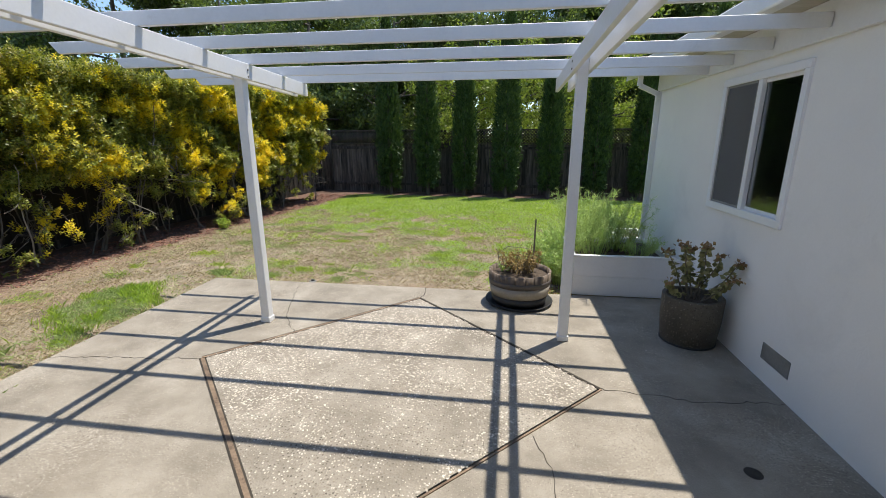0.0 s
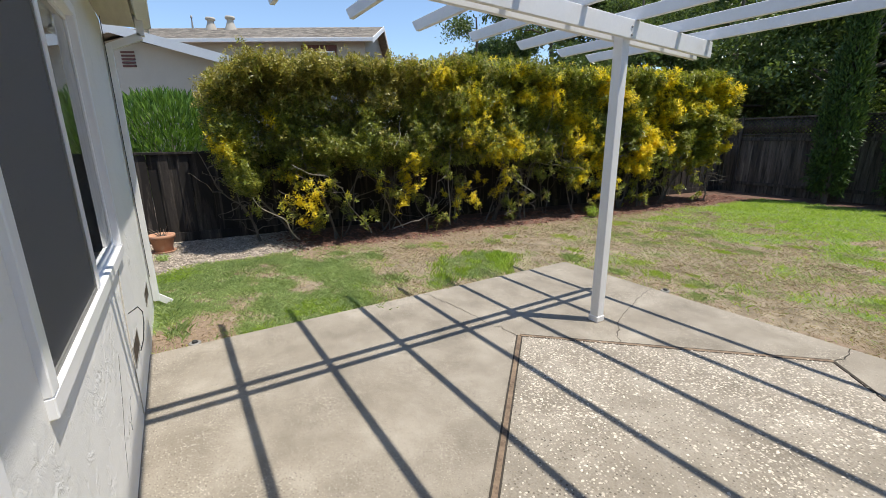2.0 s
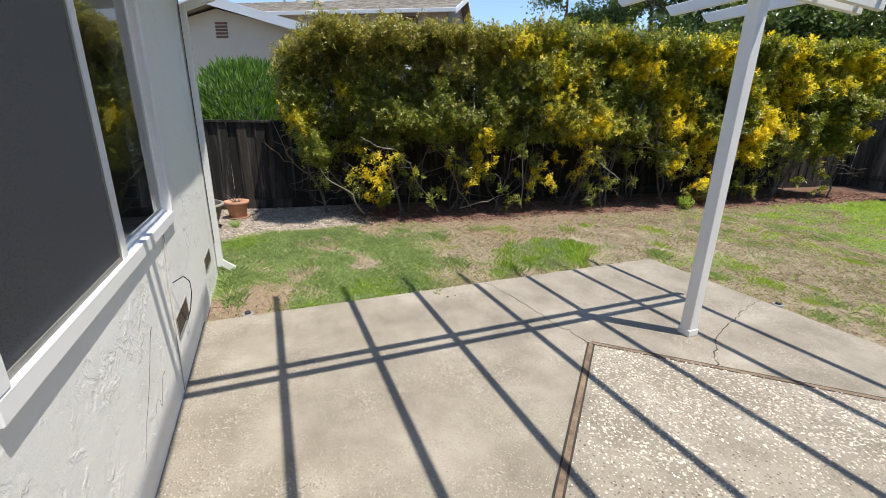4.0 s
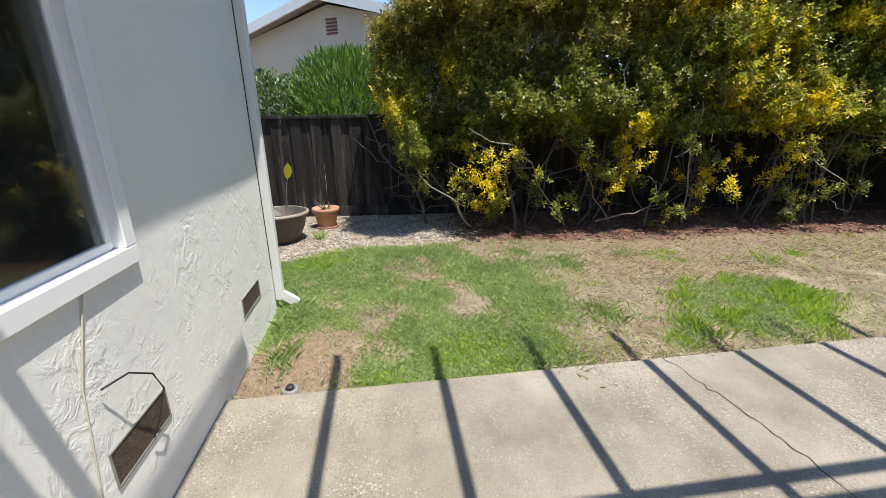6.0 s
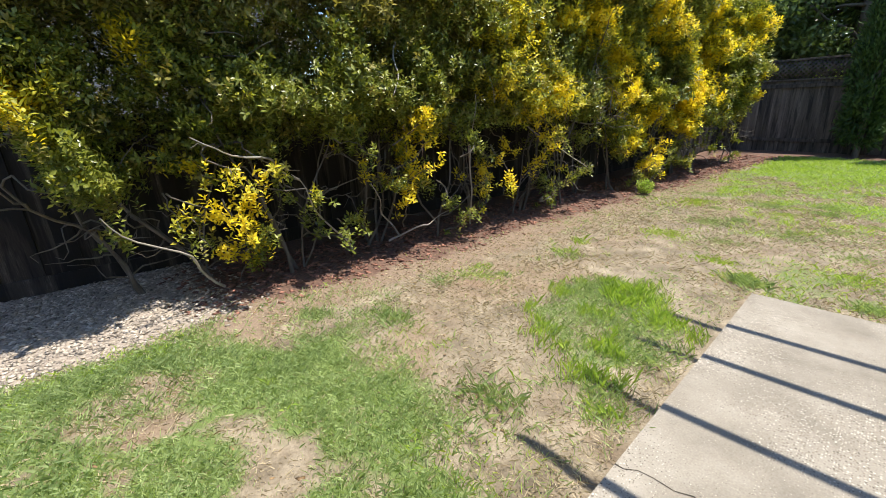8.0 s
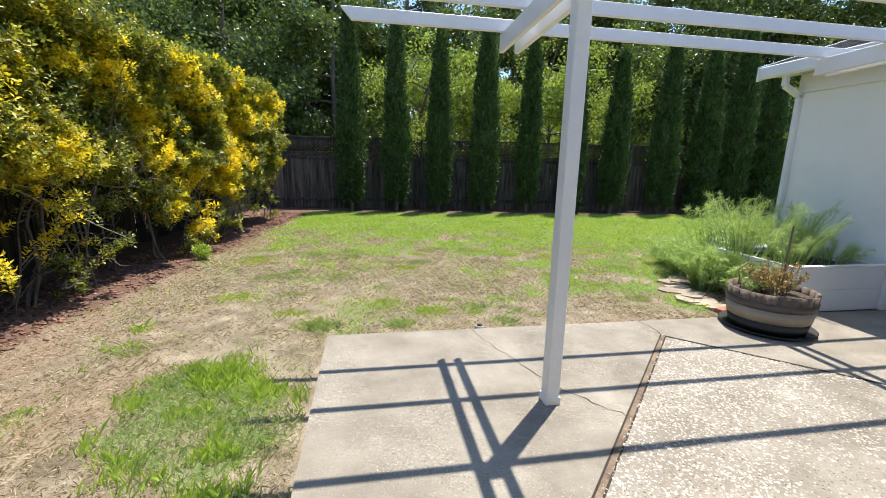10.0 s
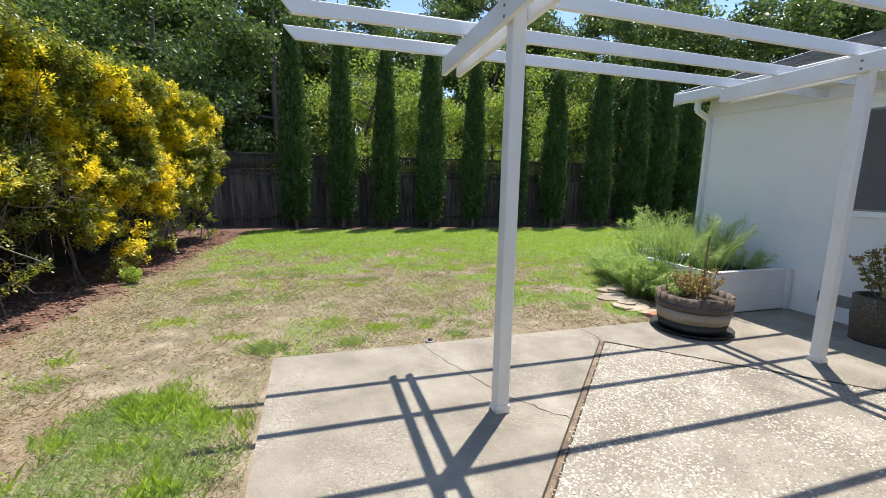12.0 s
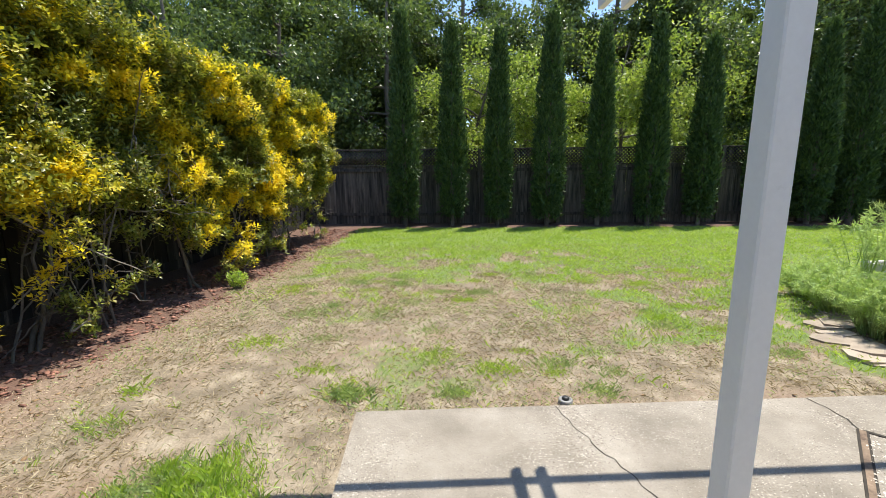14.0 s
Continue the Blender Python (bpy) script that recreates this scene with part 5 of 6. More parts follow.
rng = np.random.default_rng(77)
not_bed = lambda x, y: (1 - mulch_at(x, y)) * (1 - gravel_at(x, y))
x, y = scatter(430000, -7.2, -3.85, -1.0, 5.6, lambda a, b: lawn_at(a, b) ** 1.3 * (0.4 + 0.6 * smooth(0.35, 0.6, fbm(a, b, 3.0, 15))), rng)
V, F = blades(np.stack([x, y, height_at(x, y)], 1), 0.044 * clump(x, y, 2.2, 25), 0.004, 1.0, rng)
tagged(raw("lawn_grass", V, F, L_GRASS), "short green lawn grass with thin spots beside the patio", "grass", kind="stuff")
x, y = scatter(90000, -7.2, -3.85, -1.0, 5.6, lambda a, b: lawn_at(a, b) * smooth(0.5, 0.66, fbm(a, b, 1.6, 91)), rng)
V, F = blades(np.stack([x, y, height_at(x, y)], 1), 0.05 * clump(x, y, 3.0, 92), 0.0045, 1.0, rng)
tagged(raw("lush_grass", V, F, L_WEED), "brighter yellow-green clumps in the short lawn", "grass", kind="stuff")
x, y = scatter(170000, -7.0, 11.5, 5.1, 14.6, lambda a, b: lawn_at(a, b) ** 1.2, rng)
V, F = blades(np.stack([x, y, height_at(x, y)], 1), 0.055 * clump(x, y, 1.6, 26), 0.010, 1.1, rng)
tagged(raw("lawn_grass", V, F, L_WEED), "bright green lawn grass towards the back fence", "grass", kind="stuff")
for n, mat, hh, lab in ((26000, L_WEED, 0.09, "tall bright green crabgrass patch at the patio edge"), (8000, L_GRASS, 0.06, "darker green grass among the crabgrass")):
    x, y = scatter(n, -5.6, -3.86, 2.3, 5.5, lambda a, b: lush_at(a, b) * smooth(0.5, 0.58, 0.45 * fbm(a, b, 2.6, 75) + 0.55 * lattice_noise(a, b, 7.0, 76)), rng)
    V, F = blades(np.stack([x, y, height_at(x, y)], 1), hh * clump(x, y, 3.2, 27), 0.007, 0.55, rng)
    tagged(raw("tall_grass", V, F, mat), lab, "grass", kind="stuff")
x, y = scatter(430000, -7.4, 3.0, 0.3, 11.5, lambda a, b: (1 - 0.72 * lawn_at(a, b)) * not_bed(a, b) * (1 - 0.5 * earth_at(a, b)) * smooth(0.2, 0.5, fbm(a, b, 1.3, 35)), rng)
V, F = blades(np.stack([x, y, height_at(x, y)], 1), 0.015 + 0.015 * fbm(x, y, 2, 28), 0.0045, 2.0, rng)
tagged(raw("dry_grass", V, F, L_STRAW), "dry straw-coloured turf stubble", "grass", kind="stuff")
x, y = scatter(90000, -7.2, 3.0, 2.2, 11.0, lambda a, b: (0.08 + 0.92 * smooth(0.5, 0.68, fbm(a, b, 1.9, 45)) + 0.25 * smooth(5, 8, b)) * not_bed(a, b) * (1 - lawn_at(a, b)), rng)
V, F = blades(np.stack([x, y, height_at(x, y)], 1), 0.03, 0.005, 1.4, rng)
tagged(raw("sparse_grass", V, F, L_GRASS), "sparse green blades coming up through dry turf", "grass", kind="stuff")


def tuft(x, y, r, h, mat, label):
    n = int(330 * r / 0.15 * rng.uniform(0.6, 1.2))
    q = rng.normal(0, r * 0.6, (n, 2)) * np.array([rng.uniform(0.7, 1.5), rng.uniform(0.5, 1.0)])
    P = np.stack([x + q[:, 0], y + q[:, 1], np.full(n, YARD - 0.01)], 1)
    V, F = blades(P, h * 0.7, 0.004, 1.0, rng)
    tagged(raw("grass_tuft", V, F, mat), label, "grass", "grass tufts", "stuff")


for tx, ty, r, h in ((-4.55, 2.84, 0.15, 0.11), (-5.67, 3.04, 0.12, 0.10), (-3.98, 5.38, 0.11, 0.12), (-3.22, 5.38, 0.1, 0.08), (-2.15, 5.36, 0.12, 0.07), (-2.35, 5.81, 0.13, 0.07), (-4.05, 2.3, 0.15, 0.1),
                     (-4.1, 3.2, 0.16, 0.10), (-5.9, 3.75, 0.12, 0.06), (-1.0, 6.6, 0.15, 0.07), (-0.3, 5.9, 0.13, 0.06), (-4.7, 7.2, 0.2, 0.07), (-3.4, 6.6, 0.14, 0.06), (-4.3, 0.5, 0.12, 0.12), (-5.0, 0.45, 0.12, 0.13)):
    tuft(tx, ty, r, h, L_GRASS, "tuft of longer green grass in the dry lawn")
for tx, ty in zip(*scatter(75, -6.0, 1.5, 5.4, 9.0, lambda a, b: 0.5 + 0.5 * smooth(6, 8, b), rng)):
    tuft(tx, ty, rng.uniform(0.08, 0.2), rng.uniform(0.04, 0.07), L_WEED if rng.random() < 0.4 else L_GRASS, "small tuft of green grass in the dry lawn")


def chips(name, label, category, n, region, keep, mat, size, flat, seed, lift=0.0):
    """Small tumbled pieces lying on the ground."""
    rng = np.random.default_rng(seed)
    x, y = scatter(n, *region, keep, rng)
    n = len(x)
    base = np.array([(-1, -0.7, 0), (1, -0.8, 0), (0.8, 0.8, 0), (-0.9, 0.6, 0), (0.1, 0, 1), (-0.1, 0.1, -0.6)], float)
    a = rng.uniform(0, 2 * np.pi, n)
    ca, sa = np.cos(a)[:, None], np.sin(a)[:, None]
    sx = (size * rng.uniform(0.5, 1.4, n))[:, None]
    sy = sx * rng.uniform(0.35, 0.9, n)[:, None]
    jit = rng.normal(0, 0.18, (n, 6, 3))
    B = base[None] + jit
    bx, by = B[..., 0] * sx, B[..., 1] * sy
    tilt = rng.normal(0, 0.3, n)[:, None]
    V = np.stack([bx * ca - by * sa + x[:, None], bx * sa + by * ca + y[:, None], B[..., 2] * sy * flat + tilt * bx + (height_at(x, y) + size * flat * 0.5 + lift)[:, None]], -1).reshape(-1, 3)
    k = 6 * np.arange(n)[:, None]
    F = np.concatenate([k + np.array(t) for t in ((0, 1, 4), (1, 2, 4), (2, 3, 4), (3, 0, 4), (1, 0, 5), (2, 1, 5), (3, 2, 5), (0, 3, 5))])
    return tagged(raw(name, V, F, mat), label, category, kind="stuff")


chips("bark_chips", "red-brown bark mulch under the hedge", "mulch", 15000, (-8.4, -4.5, 1.6, 14.5), lambda a, b: mulch_at(a, b) * (a > fence_x(b)) * (a > bed_x(b) - 1.2), M_MULCH, 0.03, 0.5, 301)
chips("gravel", "pale gravel and shell chips by the pots", "gravel", 24000, (-8.7, -5.2, -2.4, 2.7), lambda a, b: gravel_at(a, b) * (a > fence_x(b)), M_GRAVEL, 0.019, 0.6, 302)
chips("leaf_litter", "scattered dry leaves and twigs on bare earth", "leaf litter", 5200, (-7.3, 2.0, 0.4, 9.0), lambda a, b: not_bed(a, b) * (1 - lawn_at(a, b)) * (0.1 + 0.9 * smooth(1.2, 0.0, a - bed_x(b))), L_DRY, 0.018, 0.4, 303)
chips("patio_litter", "dry crumbs and leaf bits beside the barrel", "leaf litter", 700, (0.55, 1.25, 5.16, 5.5), lambda a, b: 1.0 + 0 * a, L_DRY, 0.018, 0.4, 304)

# ---- barrel, pots and planter ----
barrel = thing("barrel_planter", "half wine-barrel planter with pale hoops and withered plants", "planter", (0.35, 4.86, 0))
RB, RT, HB = 0.30, 0.365, 0.40
lathe("saucer", [(0, 0.0), (0.36, 0.0), (0.4, 0.035), (0.385, 0.035), (0.35, 0.012), (0, 0.012)], M_BLACK, barrel, 40, "black plastic saucer")
NS = 22
for k in range(NS):
    a0, a1 = 2 * math.pi * (k + 0.03) / NS, 2 * math.pi * (k + 0.97) / NS
    V, F = [], []
    hs = np.linspace(0, 1, 5)
    for h in hs:
        r = RB + (RT - RB) * math.sin(h * math.pi / 2) ** 0.9
        for rr in (r, r - 0.025):
            for a in (a0, (a0 + a1) / 2, a1):
                V.append((rr * math.cos(a), rr * math.sin(a), 0.014 + h * (HB - 0.014)))
    for i in range(4):
        b0, b1 = i * 6, (i + 1) * 6
        for p, q in ((0, 1), (1, 2), (4, 3), (5, 4), (2, 5), (3, 0)):
            F.append((b0 + p, b0 + q, b1 + q, b1 + p))
    F += [(24, 25, 28, 27), (25, 26, 29, 28)]
    raw("stave", V, F, M_BARREL, barrel)
rad = lambda z: RB + (RT - RB) * math.sin(min(1, z / HB) * math.pi / 2) ** 0.9
for z0, z1, mat, lab in ((0.13, 0.25, M_BAND, "wide pale band"), (0.262, 0.32, M_DARKPOT, "dark upper hoop"), (0.016, 0.12, M_BLACK, "broad dark bottom hoop")):
    lathe("hoop", [(rad(z0) + 0.001, z0), (rad(z0) + 0.006, z0), (rad(z1) + 0.006, z1), (rad(z1) + 0.001, z1)], mat, barrel, 44, lab)
lathe("soil", [(0, 0.36), (0.2, 0.355), (RT - 0.022, 0.34)], M_SOIL, barrel, 24)


def sprig_cloud(name, label, at, n_stems, spread, height, leaf_mat, leaf, per, seed, stem_mat=M_STAKE, droop=0.0, width=0.5, clusters=False):
    ob = thing(name, label, "plant", at)
    rng = np.random.default_rng(seed)
    pieces, P, D = [], [], []
    for k in range(n_stems):
        a, r = rng.uniform(0, 2 * np.pi), rng.random() ** 0.6
        e = np.array([math.cos(a) * r * spread, math.sin(a) * r * spread, height * rng.uniform(0.55, 1.05)])
        b = np.array([e[0] * 0.35, e[1] * 0.35, 0])
        w = wander(b, e, 8, 0.03 * height + 0.01, rng)
        w[:, 2] -= droop * np.linspace(0, 1, 8) ** 3 * height
        pieces.append(tube(w, np.linspace(0.006, 0.002, 8), 4))
        s = np.clip(rng.beta(3, 1.2, per) if clusters else rng.uniform(0.25, 1, per), 0, 0.999) * 7
        i = s.astype(int)
        q = w[i] + (w[i + 1] - w[i]) * (s - i)[:, None]
        P.append(q), D.append(units(per, rng) * 0.8 + np.array([e[0], e[1], 0.2 * height]) * 0.6)
    V, F = joined(pieces)
    tagged(raw("stalk_mass", V, F, stem_mat, ob, "", True), kind="stuff")
    V, F = leaves(np.concatenate(P), np.concatenate(D), leaf, leaf * width, rng)
    raw("leaves", V, F, leaf_mat, ob)
    return ob


sprig_cloud("withered_plant", "withered brown leafy plant in the barrel", (0.36, 4.84, 0.35), 44, 0.30, 0.30, L_WITHERED, 0.036, 28, 401)
sprig_cloud("low_plant", "low green and yellow plant in the barrel", (0.2, 4.93, 0.35), 16, 0.16, 0.14, L_FEATHER, 0.035, 24, 402)
v, f = tube([(0.50, 4.9, 0.33), (0.505, 4.905, 0.7), (0.51, 4.9, 1.0)], [0.011, 0.011, 0.009], 8)
tagged(raw("garden_stake", v, f, M_STAKE, None, "", True), "thin wooden garden stake standing in the barrel", "stake")
v, f = tube([(0.12, 4.98, 0.36), (0.08, 5.0, 0.55), (0.2, 5.0, 0.64), (0.42, 4.98, 0.63), (0.55, 4.95, 0.6)], [0.006, 0.006, 0.005, 0.004, 0.003], 6)
tagged(raw("dry_stalk", v, f, M_STAKE, None, "", True), "pale dry bent stalk over the barrel", "plant")

pot = thing("aggregate_pot", "round exposed-aggregate concrete pot with a leggy plant", "pot", (1.95, 4.06, 0))
lathe("body", [(0.0, 0.0), (0.225, 0.0), (0.24, 0.015), (0.262, 0.24), (0.265, 0.455), (0.258, 0.462), (0.225, 0.462), (0.22, 0.45), (0.215, 0.40), (0.0, 0.40)], M_POTSTONE, pot, 40)
lathe("soil", [(0, 0.43), (0.12, 0.425), (0.219, 0.41)], M_SOIL, pot, 24)
lathe("foot_ring", [(0.228, 0.0), (0.246, 0.0), (0.246, 0.018), (0.23, 0.018)], M_BLACK, pot, 36, "thin black ring round the foot")
sedum = thing("leggy_plant", "leggy grey-green plant with drying leaf heads", "plant", (1.95, 4.06, 0.41))
rs = np.random.default_rng(410)
for k, (dx, dy, hh) in enumerate(((-0.3, -0.15, 0.22), (-0.16, -0.05, 0.55), (-0.09, 0.12, 0.5), (0.02, -0.1, 0.56), (0.1, 0.1, 0.5), (0.17, -0.05, 0.45), (0.26, -0.2, 0.42), (-0.2, 0.2, 0.42), (0.2, -0.28, 0.3), (0.0, 0.2, 0.46))):
    w = wander((dx * 0.2, dy * 0.2, 0), (dx, dy, hh), 8, 0.02, rs)
    V, F = tube(w, np.linspace(0.008, 0.004, 8), 5)
    st = raw("stem", V, F, M_STAKE, sedum, "", True)
    n = 42
    s = rs.uniform(2.2, 6.99, n)
    i = s.astype(int)
    q = w[i] + (w[i + 1] - w[i]) * (s - i)[:, None]
    head = np.repeat(w[-1][None], 26, 0) + rs.normal(0, 1, (26, 3)) * np.array([0.028, 0.028, 0.012])
    D = np.concatenate([units(n, rs) * np.array([1, 1, 0.5]), units(26, rs)])
    V, F = leaves(q, D[:n] - np.array([0, 0, 0.35]), 0.06, 0.046, rs)
    raw("leaves", V, F, L_SEDUM, st)
    V, F = leaves(head, D[n:], 0.035, 0.03, rs)
    raw("seed_head", V, F, L_DRY, st, "flat brown seed head")

planter = thing("raised_planter", "white painted wooden raised planter box against the house", "planter", (0, 0, 0))
PX0, PX1, PY0, PY1, PH = 1.02, 2.18, 5.17, 6.25, 0.50
for k in range(2):
    z0, z1 = k * PH / 2 + 0.0008, (k + 1) * PH / 2 - 0.0004
    box_part("front_board", (PX0, PY0, z0, PX1, PY0 + 0.038, z1), M_WHITE, planter, 0.004)
    box_part("side_board", (PX0, PY0 + 0.04, z0, PX0 + 0.038, PY1, z1), M_WHITE, planter, 0.004)
    box_part("side_board", (PX1 - 0.038, PY0 + 0.04, z0, PX1, PY1, z1), M_WHITE, planter, 0.004)
    box_part("back_board", (PX0, PY1 + 0.002, z0, PX1, PY1 + 0.04, z1), M_WHITE, planter, 0.004)
box_part("corner_post", (PX1 - 0.02, PY0 - 0.04, 0.0, PX1 + 0.05, PY0 - 0.002, PH + 0.005), M_WHITE, planter, 0.004)
box_part("cap_board", (PX0 - 0.01, PY0 - 0.012, PH, PX1 + 0.02, PY0 + 0.05, PH + 0.02), M_WHITE, planter, 0.004)
box_part("soil", (PX0 + 0.04, PY0 + 0.04, 0.05, PX1 - 0.04, PY1, PH - 0.06), M_SOIL, planter, 0)
back = thing("back_planter", "weathered white planter box further along the house", "planter", (0, 0, 0))
for d in ((1.9, 6.72, YARD, 2.4, 6.76, 0.42), (1.9, 7.4, YARD, 2.4, 7.44, 0.42), (1.9, 6.76, YARD, 1.94, 7.4, 0.42), (2.36, 6.76, YARD, 2.4, 7.4, 0.42)):
    box_part("board", d, M_WHITE, back, 0.004)
box_part("soil", (1.94, 6.76, YARD, 2.36, 7.4, 0.34), M_SOIL, back, 0)

for k, (px, py, sp, hh, ns) in enumerate(((1.3, 5.55, 0.5, 0.8, 44), (1.12, 5.95, 0.55, 0.95, 50), (1.65, 5.85, 0.5, 0.95, 44), (1.85, 5.5, 0.33, 0.42, 24), (1.3, 6.3, 0.5, 1.0, 40))):
    sprig_cloud("feathery_plant", "wispy bright green feathery plant in the raised planter", (px, py, 0.43), ns, sp, hh, L_FEATHER, 0.06, 90, 420 + k, L_FEATHER, 0.25, 0.055)
for k, (px, py, sp, hh) in enumerate(((0.92, 5.7, 0.36, 0.72), (0.85, 6.2, 0.42, 0.78), (1.1, 6.85, 0.46, 0.75), (1.3, 7.4, 0.4, 0.6))):
    sprig_cloud("garden_plant", "bushy green feathery plant beside the stone path", (px, py, YARD), 130, sp, hh, L_FEATHER, 0.06, 80, 440 + k, L_FEATHER, 0.3, 0.13)
sprig_cloud("arching_plant", "tall arching fern-like plant by the house corner", (1.7, 7.2, 0.3), 22, 0.5, 1.05, L_FEATHER, 0.09, 70, 450, L_FEATHER, 0.35, 0.12)
for px, py, hh in ((1.15, 6.75, 1.0), (1.4, 6.9, 0.85), (1.5, 5.95, 1.25)):
    sprig_cloud("flower_stalk", "thin upright stalk with sparse side twigs", (px, py, 0.1), 3, 0.08, hh, L_FEATHER, 0.03, 16, int(px * 100), L_FEATHER, 0.0, 0.25)
chips("bed_soil_bits", "dark soil crumbs and litter in the garden bed", "soil", 1500, (0.4, 1.8, 5.3, 7.6), lambda a, b: smooth(0.25, 0.4, a - 0.3 - 0.3 * (b - 5.6)), M_SOIL, 0.02, 0.5, 305)
rs = np.random.default_rng(460)
for k in range(16):
    s = k / 15
    q = (1 - s) ** 3 * np.array((0.3, 5.5)) + 3 * (1 - s) ** 2 * s * np.array((0.3, 6.3)) + 3 * (1 - s) * s * s * np.array((1.0, 7.0)) + s ** 3 * np.array((2.3, 7.9))
    n = 7
    a = np.arange(n) * 2 * np.pi / n + rs.uniform(-0.3, 0.3, n)
    r = rs.uniform(0.8, 1.1, n)
    out = [(0.22 * rr * math.cos(t), 0.15 * rr * math.sin(t)) for rr, t in zip(r, a)]
    st = part("stepping_stone", prism(out, -0.03, 0.018), M_STONE)
    tagged(st, "irregular tan edging stone of the curved garden path", "stone", "path stones")
    st.matrix_basis = pose(q[0] + rs.normal(0, 0.05), q[1] + rs.normal(0, 0.04), YARD + rs.uniform(-0.005, 0.012), rs.normal(0, 3), rs.normal(0, 3), rs.uniform(0, 180))
for bx, by, rz in ((0.36, 5.36, 12), (0.58, 5.34, -8)):
    br = tagged(box_part("brick", (-0.1, -0.05, 0, 0.1, 0.05, 0.055), M_BRICK, None, 0.006), "red clay brick set at the bed's edge", "brick", "edging bricks")
    br.matrix_basis = pose(bx, by, YARD - 0.01, 0, 0, rz)
for px, py in ((0.85, 5.95), (0.93, 6.1), (0.8, 6.05)):
    fl = thing("flower", "small pale pink flower low in the bed", "flower", (px, py, 0.1), "pink flowers")
    rs = np.random.default_rng(int(px * 1000))
    V, F = tube([(0, 0, -0.13), (0, 0.01, 0)], 0.003, 5)
    raw("stalk", V, F, L_FEATHER, fl)
    V, F = leaves(rs.normal(0, 0.004, (16, 3)), units(16, rs) + np.array([0, 0, 0.6]), 0.035, 0.025, rs)
    raw("petals", V, F, M_VINYL, fl)


# sprinkler heads
def sprinkler(x, y):
    ob = thing("sprinkler_head", "grey plastic pop-up sprinkler head flush in the lawn", "sprinkler", (x, y, YARD), "sprinkler heads")
    lathe("body", [(0.045, -0.05), (0.048, 0.02), (0.035, 0.026), (0.034, 0.02), (0, 0.02)], M_GREYMETAL, ob, 20)
    lathe("cap", [(0.024, 0.02), (0.024, 0.034), (0.018, 0.04), (0, 0.04)], M_BLACK, ob, 16)


sprinkler(-2.47, 5.24)
sprinkler(-3.95, 0.62)

# pots by the west fence
big = thing("dark_bowl_pot", "large dark brown bowl-shaped pot with pale rim", "pot", (-7.2, -0.12, YARD + 0.005))
lathe("body", [(0, 0), (0.2, 0), (0.22, 0.02), (0.29, 0.16), (0.335, 0.33), (0.36, 0.335), (0.365, 0.37), (0.345, 0.38), (0.325, 0.365), (0.3, 0.25), (0, 0.24)], M_DARKPOT, big, 40)
lathe("rim_edge", [(0.366, 0.352), (0.369, 0.372), (0.346, 0.384), (0.338, 0.378)], M_BAND, big, 40, "pale worn rim")
lathe("soil", [(0, 0.27), (0.305, 0.26)], M_SOIL, big, 24)
ter = thing("terracotta_pot", "terracotta flower pot with a dead twiggy plant", "pot", (-7.82, 0.37, YARD + 0.005), "terracotta pots")
lathe("saucer", [(0, 0), (0.16, 0), (0.175, 0.03), (0.165, 0.03), (0.15, 0.012), (0, 0.012)], M_TERRA, ter, 32)
lathe("body", [(0.12, 0.013), (0.165, 0.22), (0.185, 0.22), (0.19, 0.28), (0.172, 0.285), (0.16, 0.25), (0, 0.24)], M_TERRA, ter, 32)
lathe("soil", [(0, 0.25), (0.158, 0.245)], M_SOIL, ter, 20)
rs = np.random.default_rng(470)
for k in range(7):
    a = rs.uniform(0, 6.28)
    V, F = tube(wander((rs.normal(0, 0.02), rs.normal(0, 0.02), 0.24), (math.cos(a) * 0.13, math.sin(a) * 0.16, rs.uniform(0.3, 0.44)), 6, 0.02, rs), np.linspace(0.012 if k < 3 else 0.006, 0.003, 6), 5)
    raw("twig", V, F, M_BARK, ter, "", True)
for px, py, sc in ((-7.75, -0.62, 1.15), (-7.62, -0.05, 0.7)):
    t2 = thing("terracotta_pot", "plain terracotta flower pot on the gravel", "pot", (px, py, YARD + 0.005), "terracotta pots")
    lathe("body", [(0, 0), (0.12 * sc, 0.0), (0.155 * sc, 0.22 * sc), (0.175 * sc, 0.22 * sc), (0.18 * sc, 0.28 * sc), (0.162 * sc, 0.285 * sc), (0.15 * sc, 0.25 * sc), (0, 0.24 * sc)], M_TERRA, t2, 32)
# seedling with two large leaves
sl = thing("seedling", "young plant with two large yellow-green leaves", "plant", (-7.45, -0.1, 0.2))
for a, b, leafdir in (((0, 0, 0), (-0.1, 0.06, 0.5), (0.0, 0.03, 0.22)), ((0, 0, 0.05), (0.1, -0.24, 0.3), (0.05, -0.2, 0.02))):
    V, F = tube(wander(a, b, 7, 0.012, rs), np.linspace(0.007, 0.004, 7), 5)
    st = raw("stalk", V, F, M_STAKE, sl, "", True)
    b, d = np.array(b), np.array(leafdir)
    s = np.cross(d, (1, 0, 0.2))
    s = s / np.linalg.norm(s) * 0.055
    nrm = np.cross(d, s)
    nrm = nrm / np.linalg.norm(nrm) * 0.02
    V = [b, *(b + d * t + sg * s * w + nrm * w for t, w in ((0.25, 0.75), (0.5, 1.0), (0.75, 0.7)) for sg in (-1, 1)), b + d, b + d * 0.5]
    F = [(0, 1, 8), (1, 3, 8), (3, 5, 8), (5, 7, 8), (7, 6, 8), (6, 4, 8), (4, 2, 8), (2, 0, 8)]
    raw("leaf", V, F, L_LIME, st, "large yellow-green leaf")
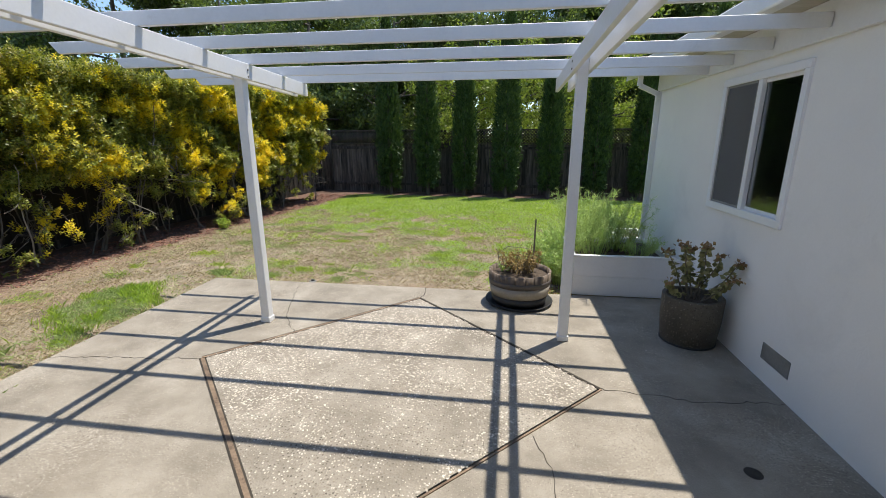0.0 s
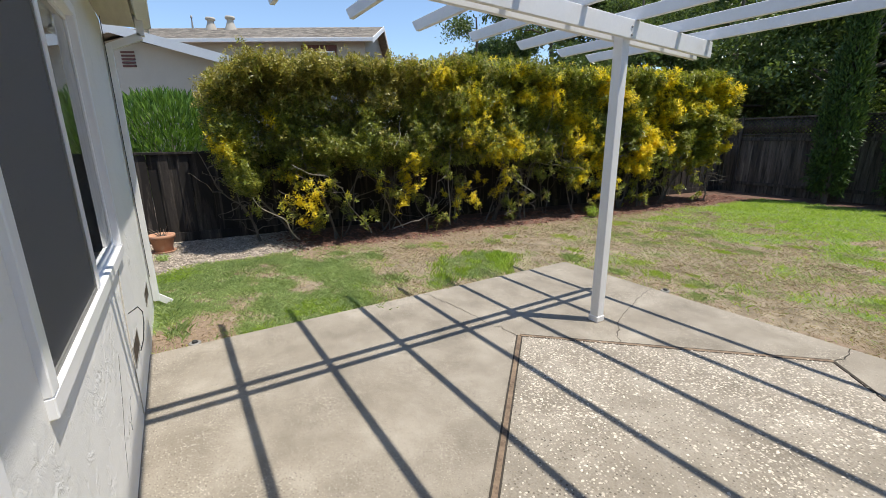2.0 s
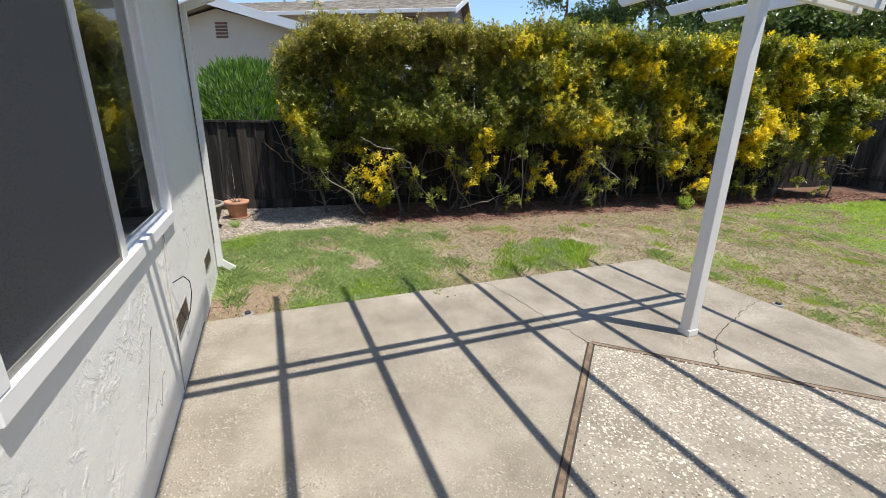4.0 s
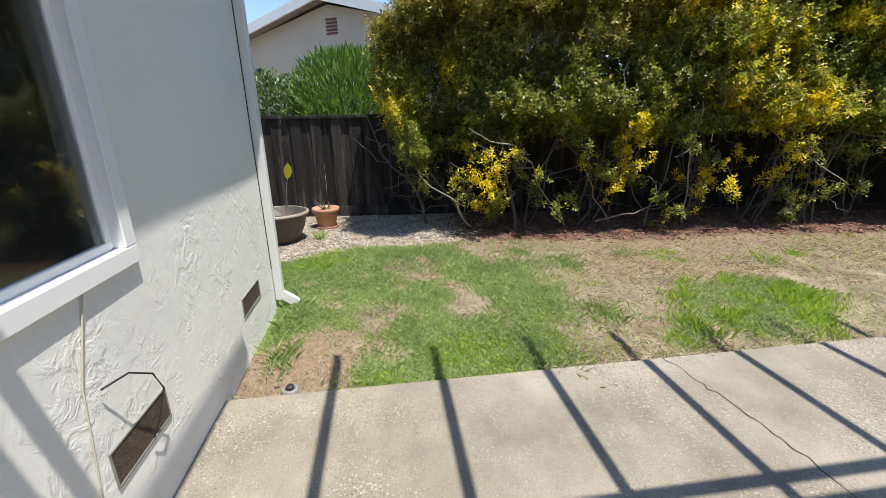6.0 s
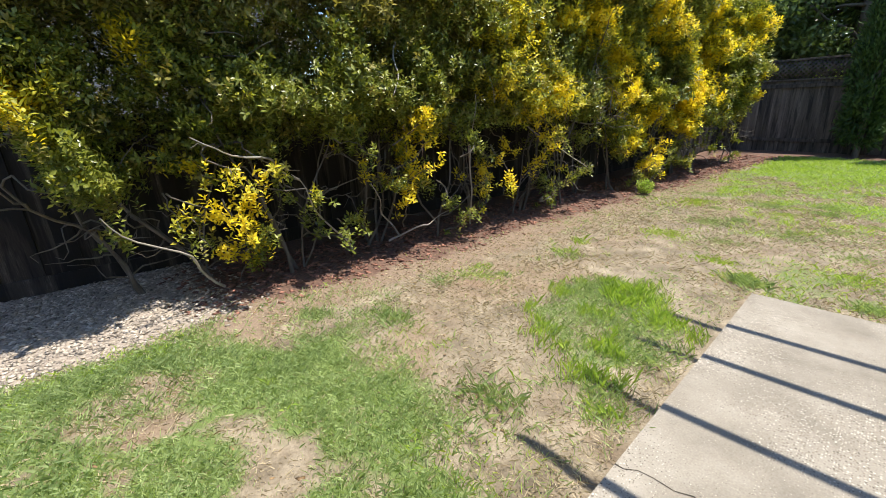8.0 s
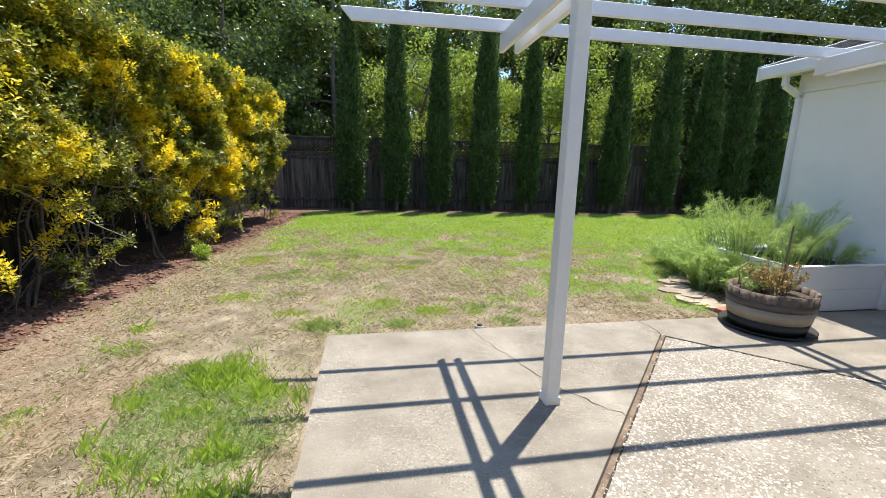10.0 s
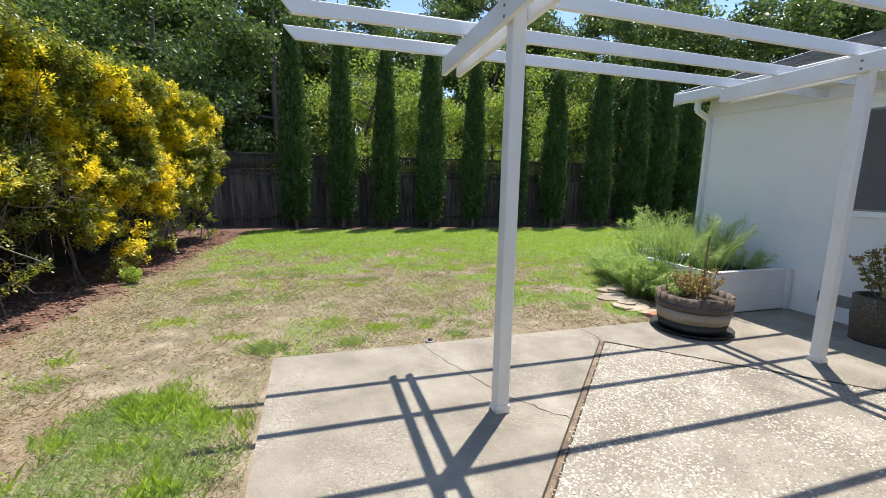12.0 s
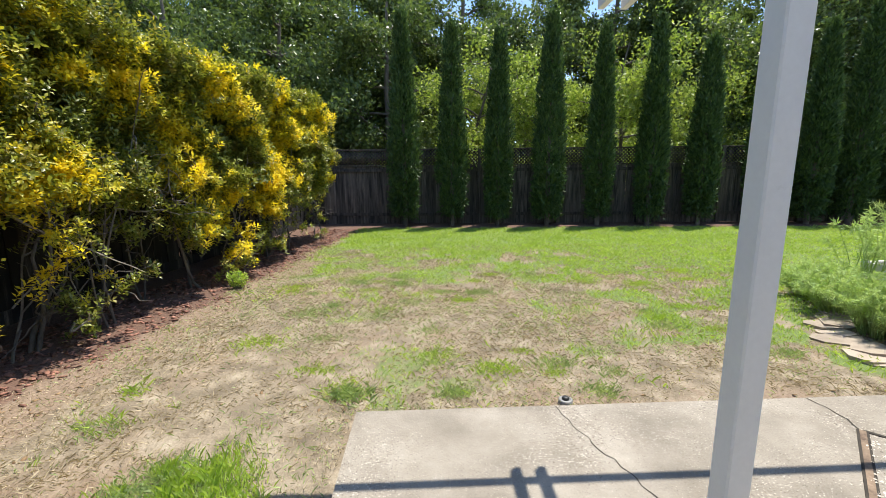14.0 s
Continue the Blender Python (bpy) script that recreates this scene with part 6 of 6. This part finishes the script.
sprig_cloud("gravel_plant", "small spiky yellow-green plant in the gravel", (-7.22, 0.36, YARD), 14, 0.11, 0.10, L_FEATHER, 0.06, 14, 480, L_FEATHER, 0, 0.15)
lean = tagged(box_part("leaning_board", (-0.07, -0.012, 0, 0.07, 0.012, 1.25), M_RED, None, 0.003), "reddish stained board leaning on the fence", "board")
lean.matrix_basis = pose(fence_x(-0.62) + 0.18, -0.75, YARD, -4, -6, 96)
sprig_cloud("yellow_bush", "small round yellow-green bush at the bed edge", (-6.0, 8.36, YARD), 26, 0.15, 0.24, L_WEED, 0.045, 20, 490)


def pebbles(n, seed):
    """Stones standing proud in the aggregate diamond."""
    rng = np.random.default_rng(seed)
    u, v = rng.random(n), rng.random(n)
    a, b, c = np.array(DN), np.array(DE), np.array(DW)
    q = a + u[:, None] * (b - a) * 0.985 + v[:, None] * (c - a) * 0.985
    ok = fbm(q[:, 0], q[:, 1], 1.4, 111) + 0.25 * rng.random(n) > 0.55
    q = q[ok]
    n = len(q)
    base = np.array([(-1, -0.6, 0), (0.2, -1, 0), (1, -0.1, 0), (0.4, 0.9, 0), (-0.8, 0.7, 0), (0, 0, 0.55)])
    r = (0.004 + 0.008 * rng.random(n) ** 1.6)[:, None]
    t = rng.uniform(0, 2 * np.pi, n)[:, None]
    B = base[None] + rng.normal(0, 0.15, (n, 6, 3)) * np.array([1, 1, 0.3])
    X = (B[..., 0] * np.cos(t) - B[..., 1] * 0.75 * np.sin(t)) * r + q[:, :1]
    Y = (B[..., 0] * np.sin(t) + B[..., 1] * 0.75 * np.cos(t)) * r + q[:, 1:]
    Z = np.maximum(B[..., 2], 0) * r * 0.8 + 0.0055
    V = np.stack([X, Y, Z], -1).reshape(-1, 3)
    k = 6 * np.arange(n)[:, None]
    F = np.concatenate([k + np.array((i, (i + 1) % 5, 5)) for i in range(5)])
    tagged(raw("pebble_layer", V, F, M_PEBBLE, patio, "pale pebbles standing proud of the cement"), kind="stuff")


pebbles(20000, 12)
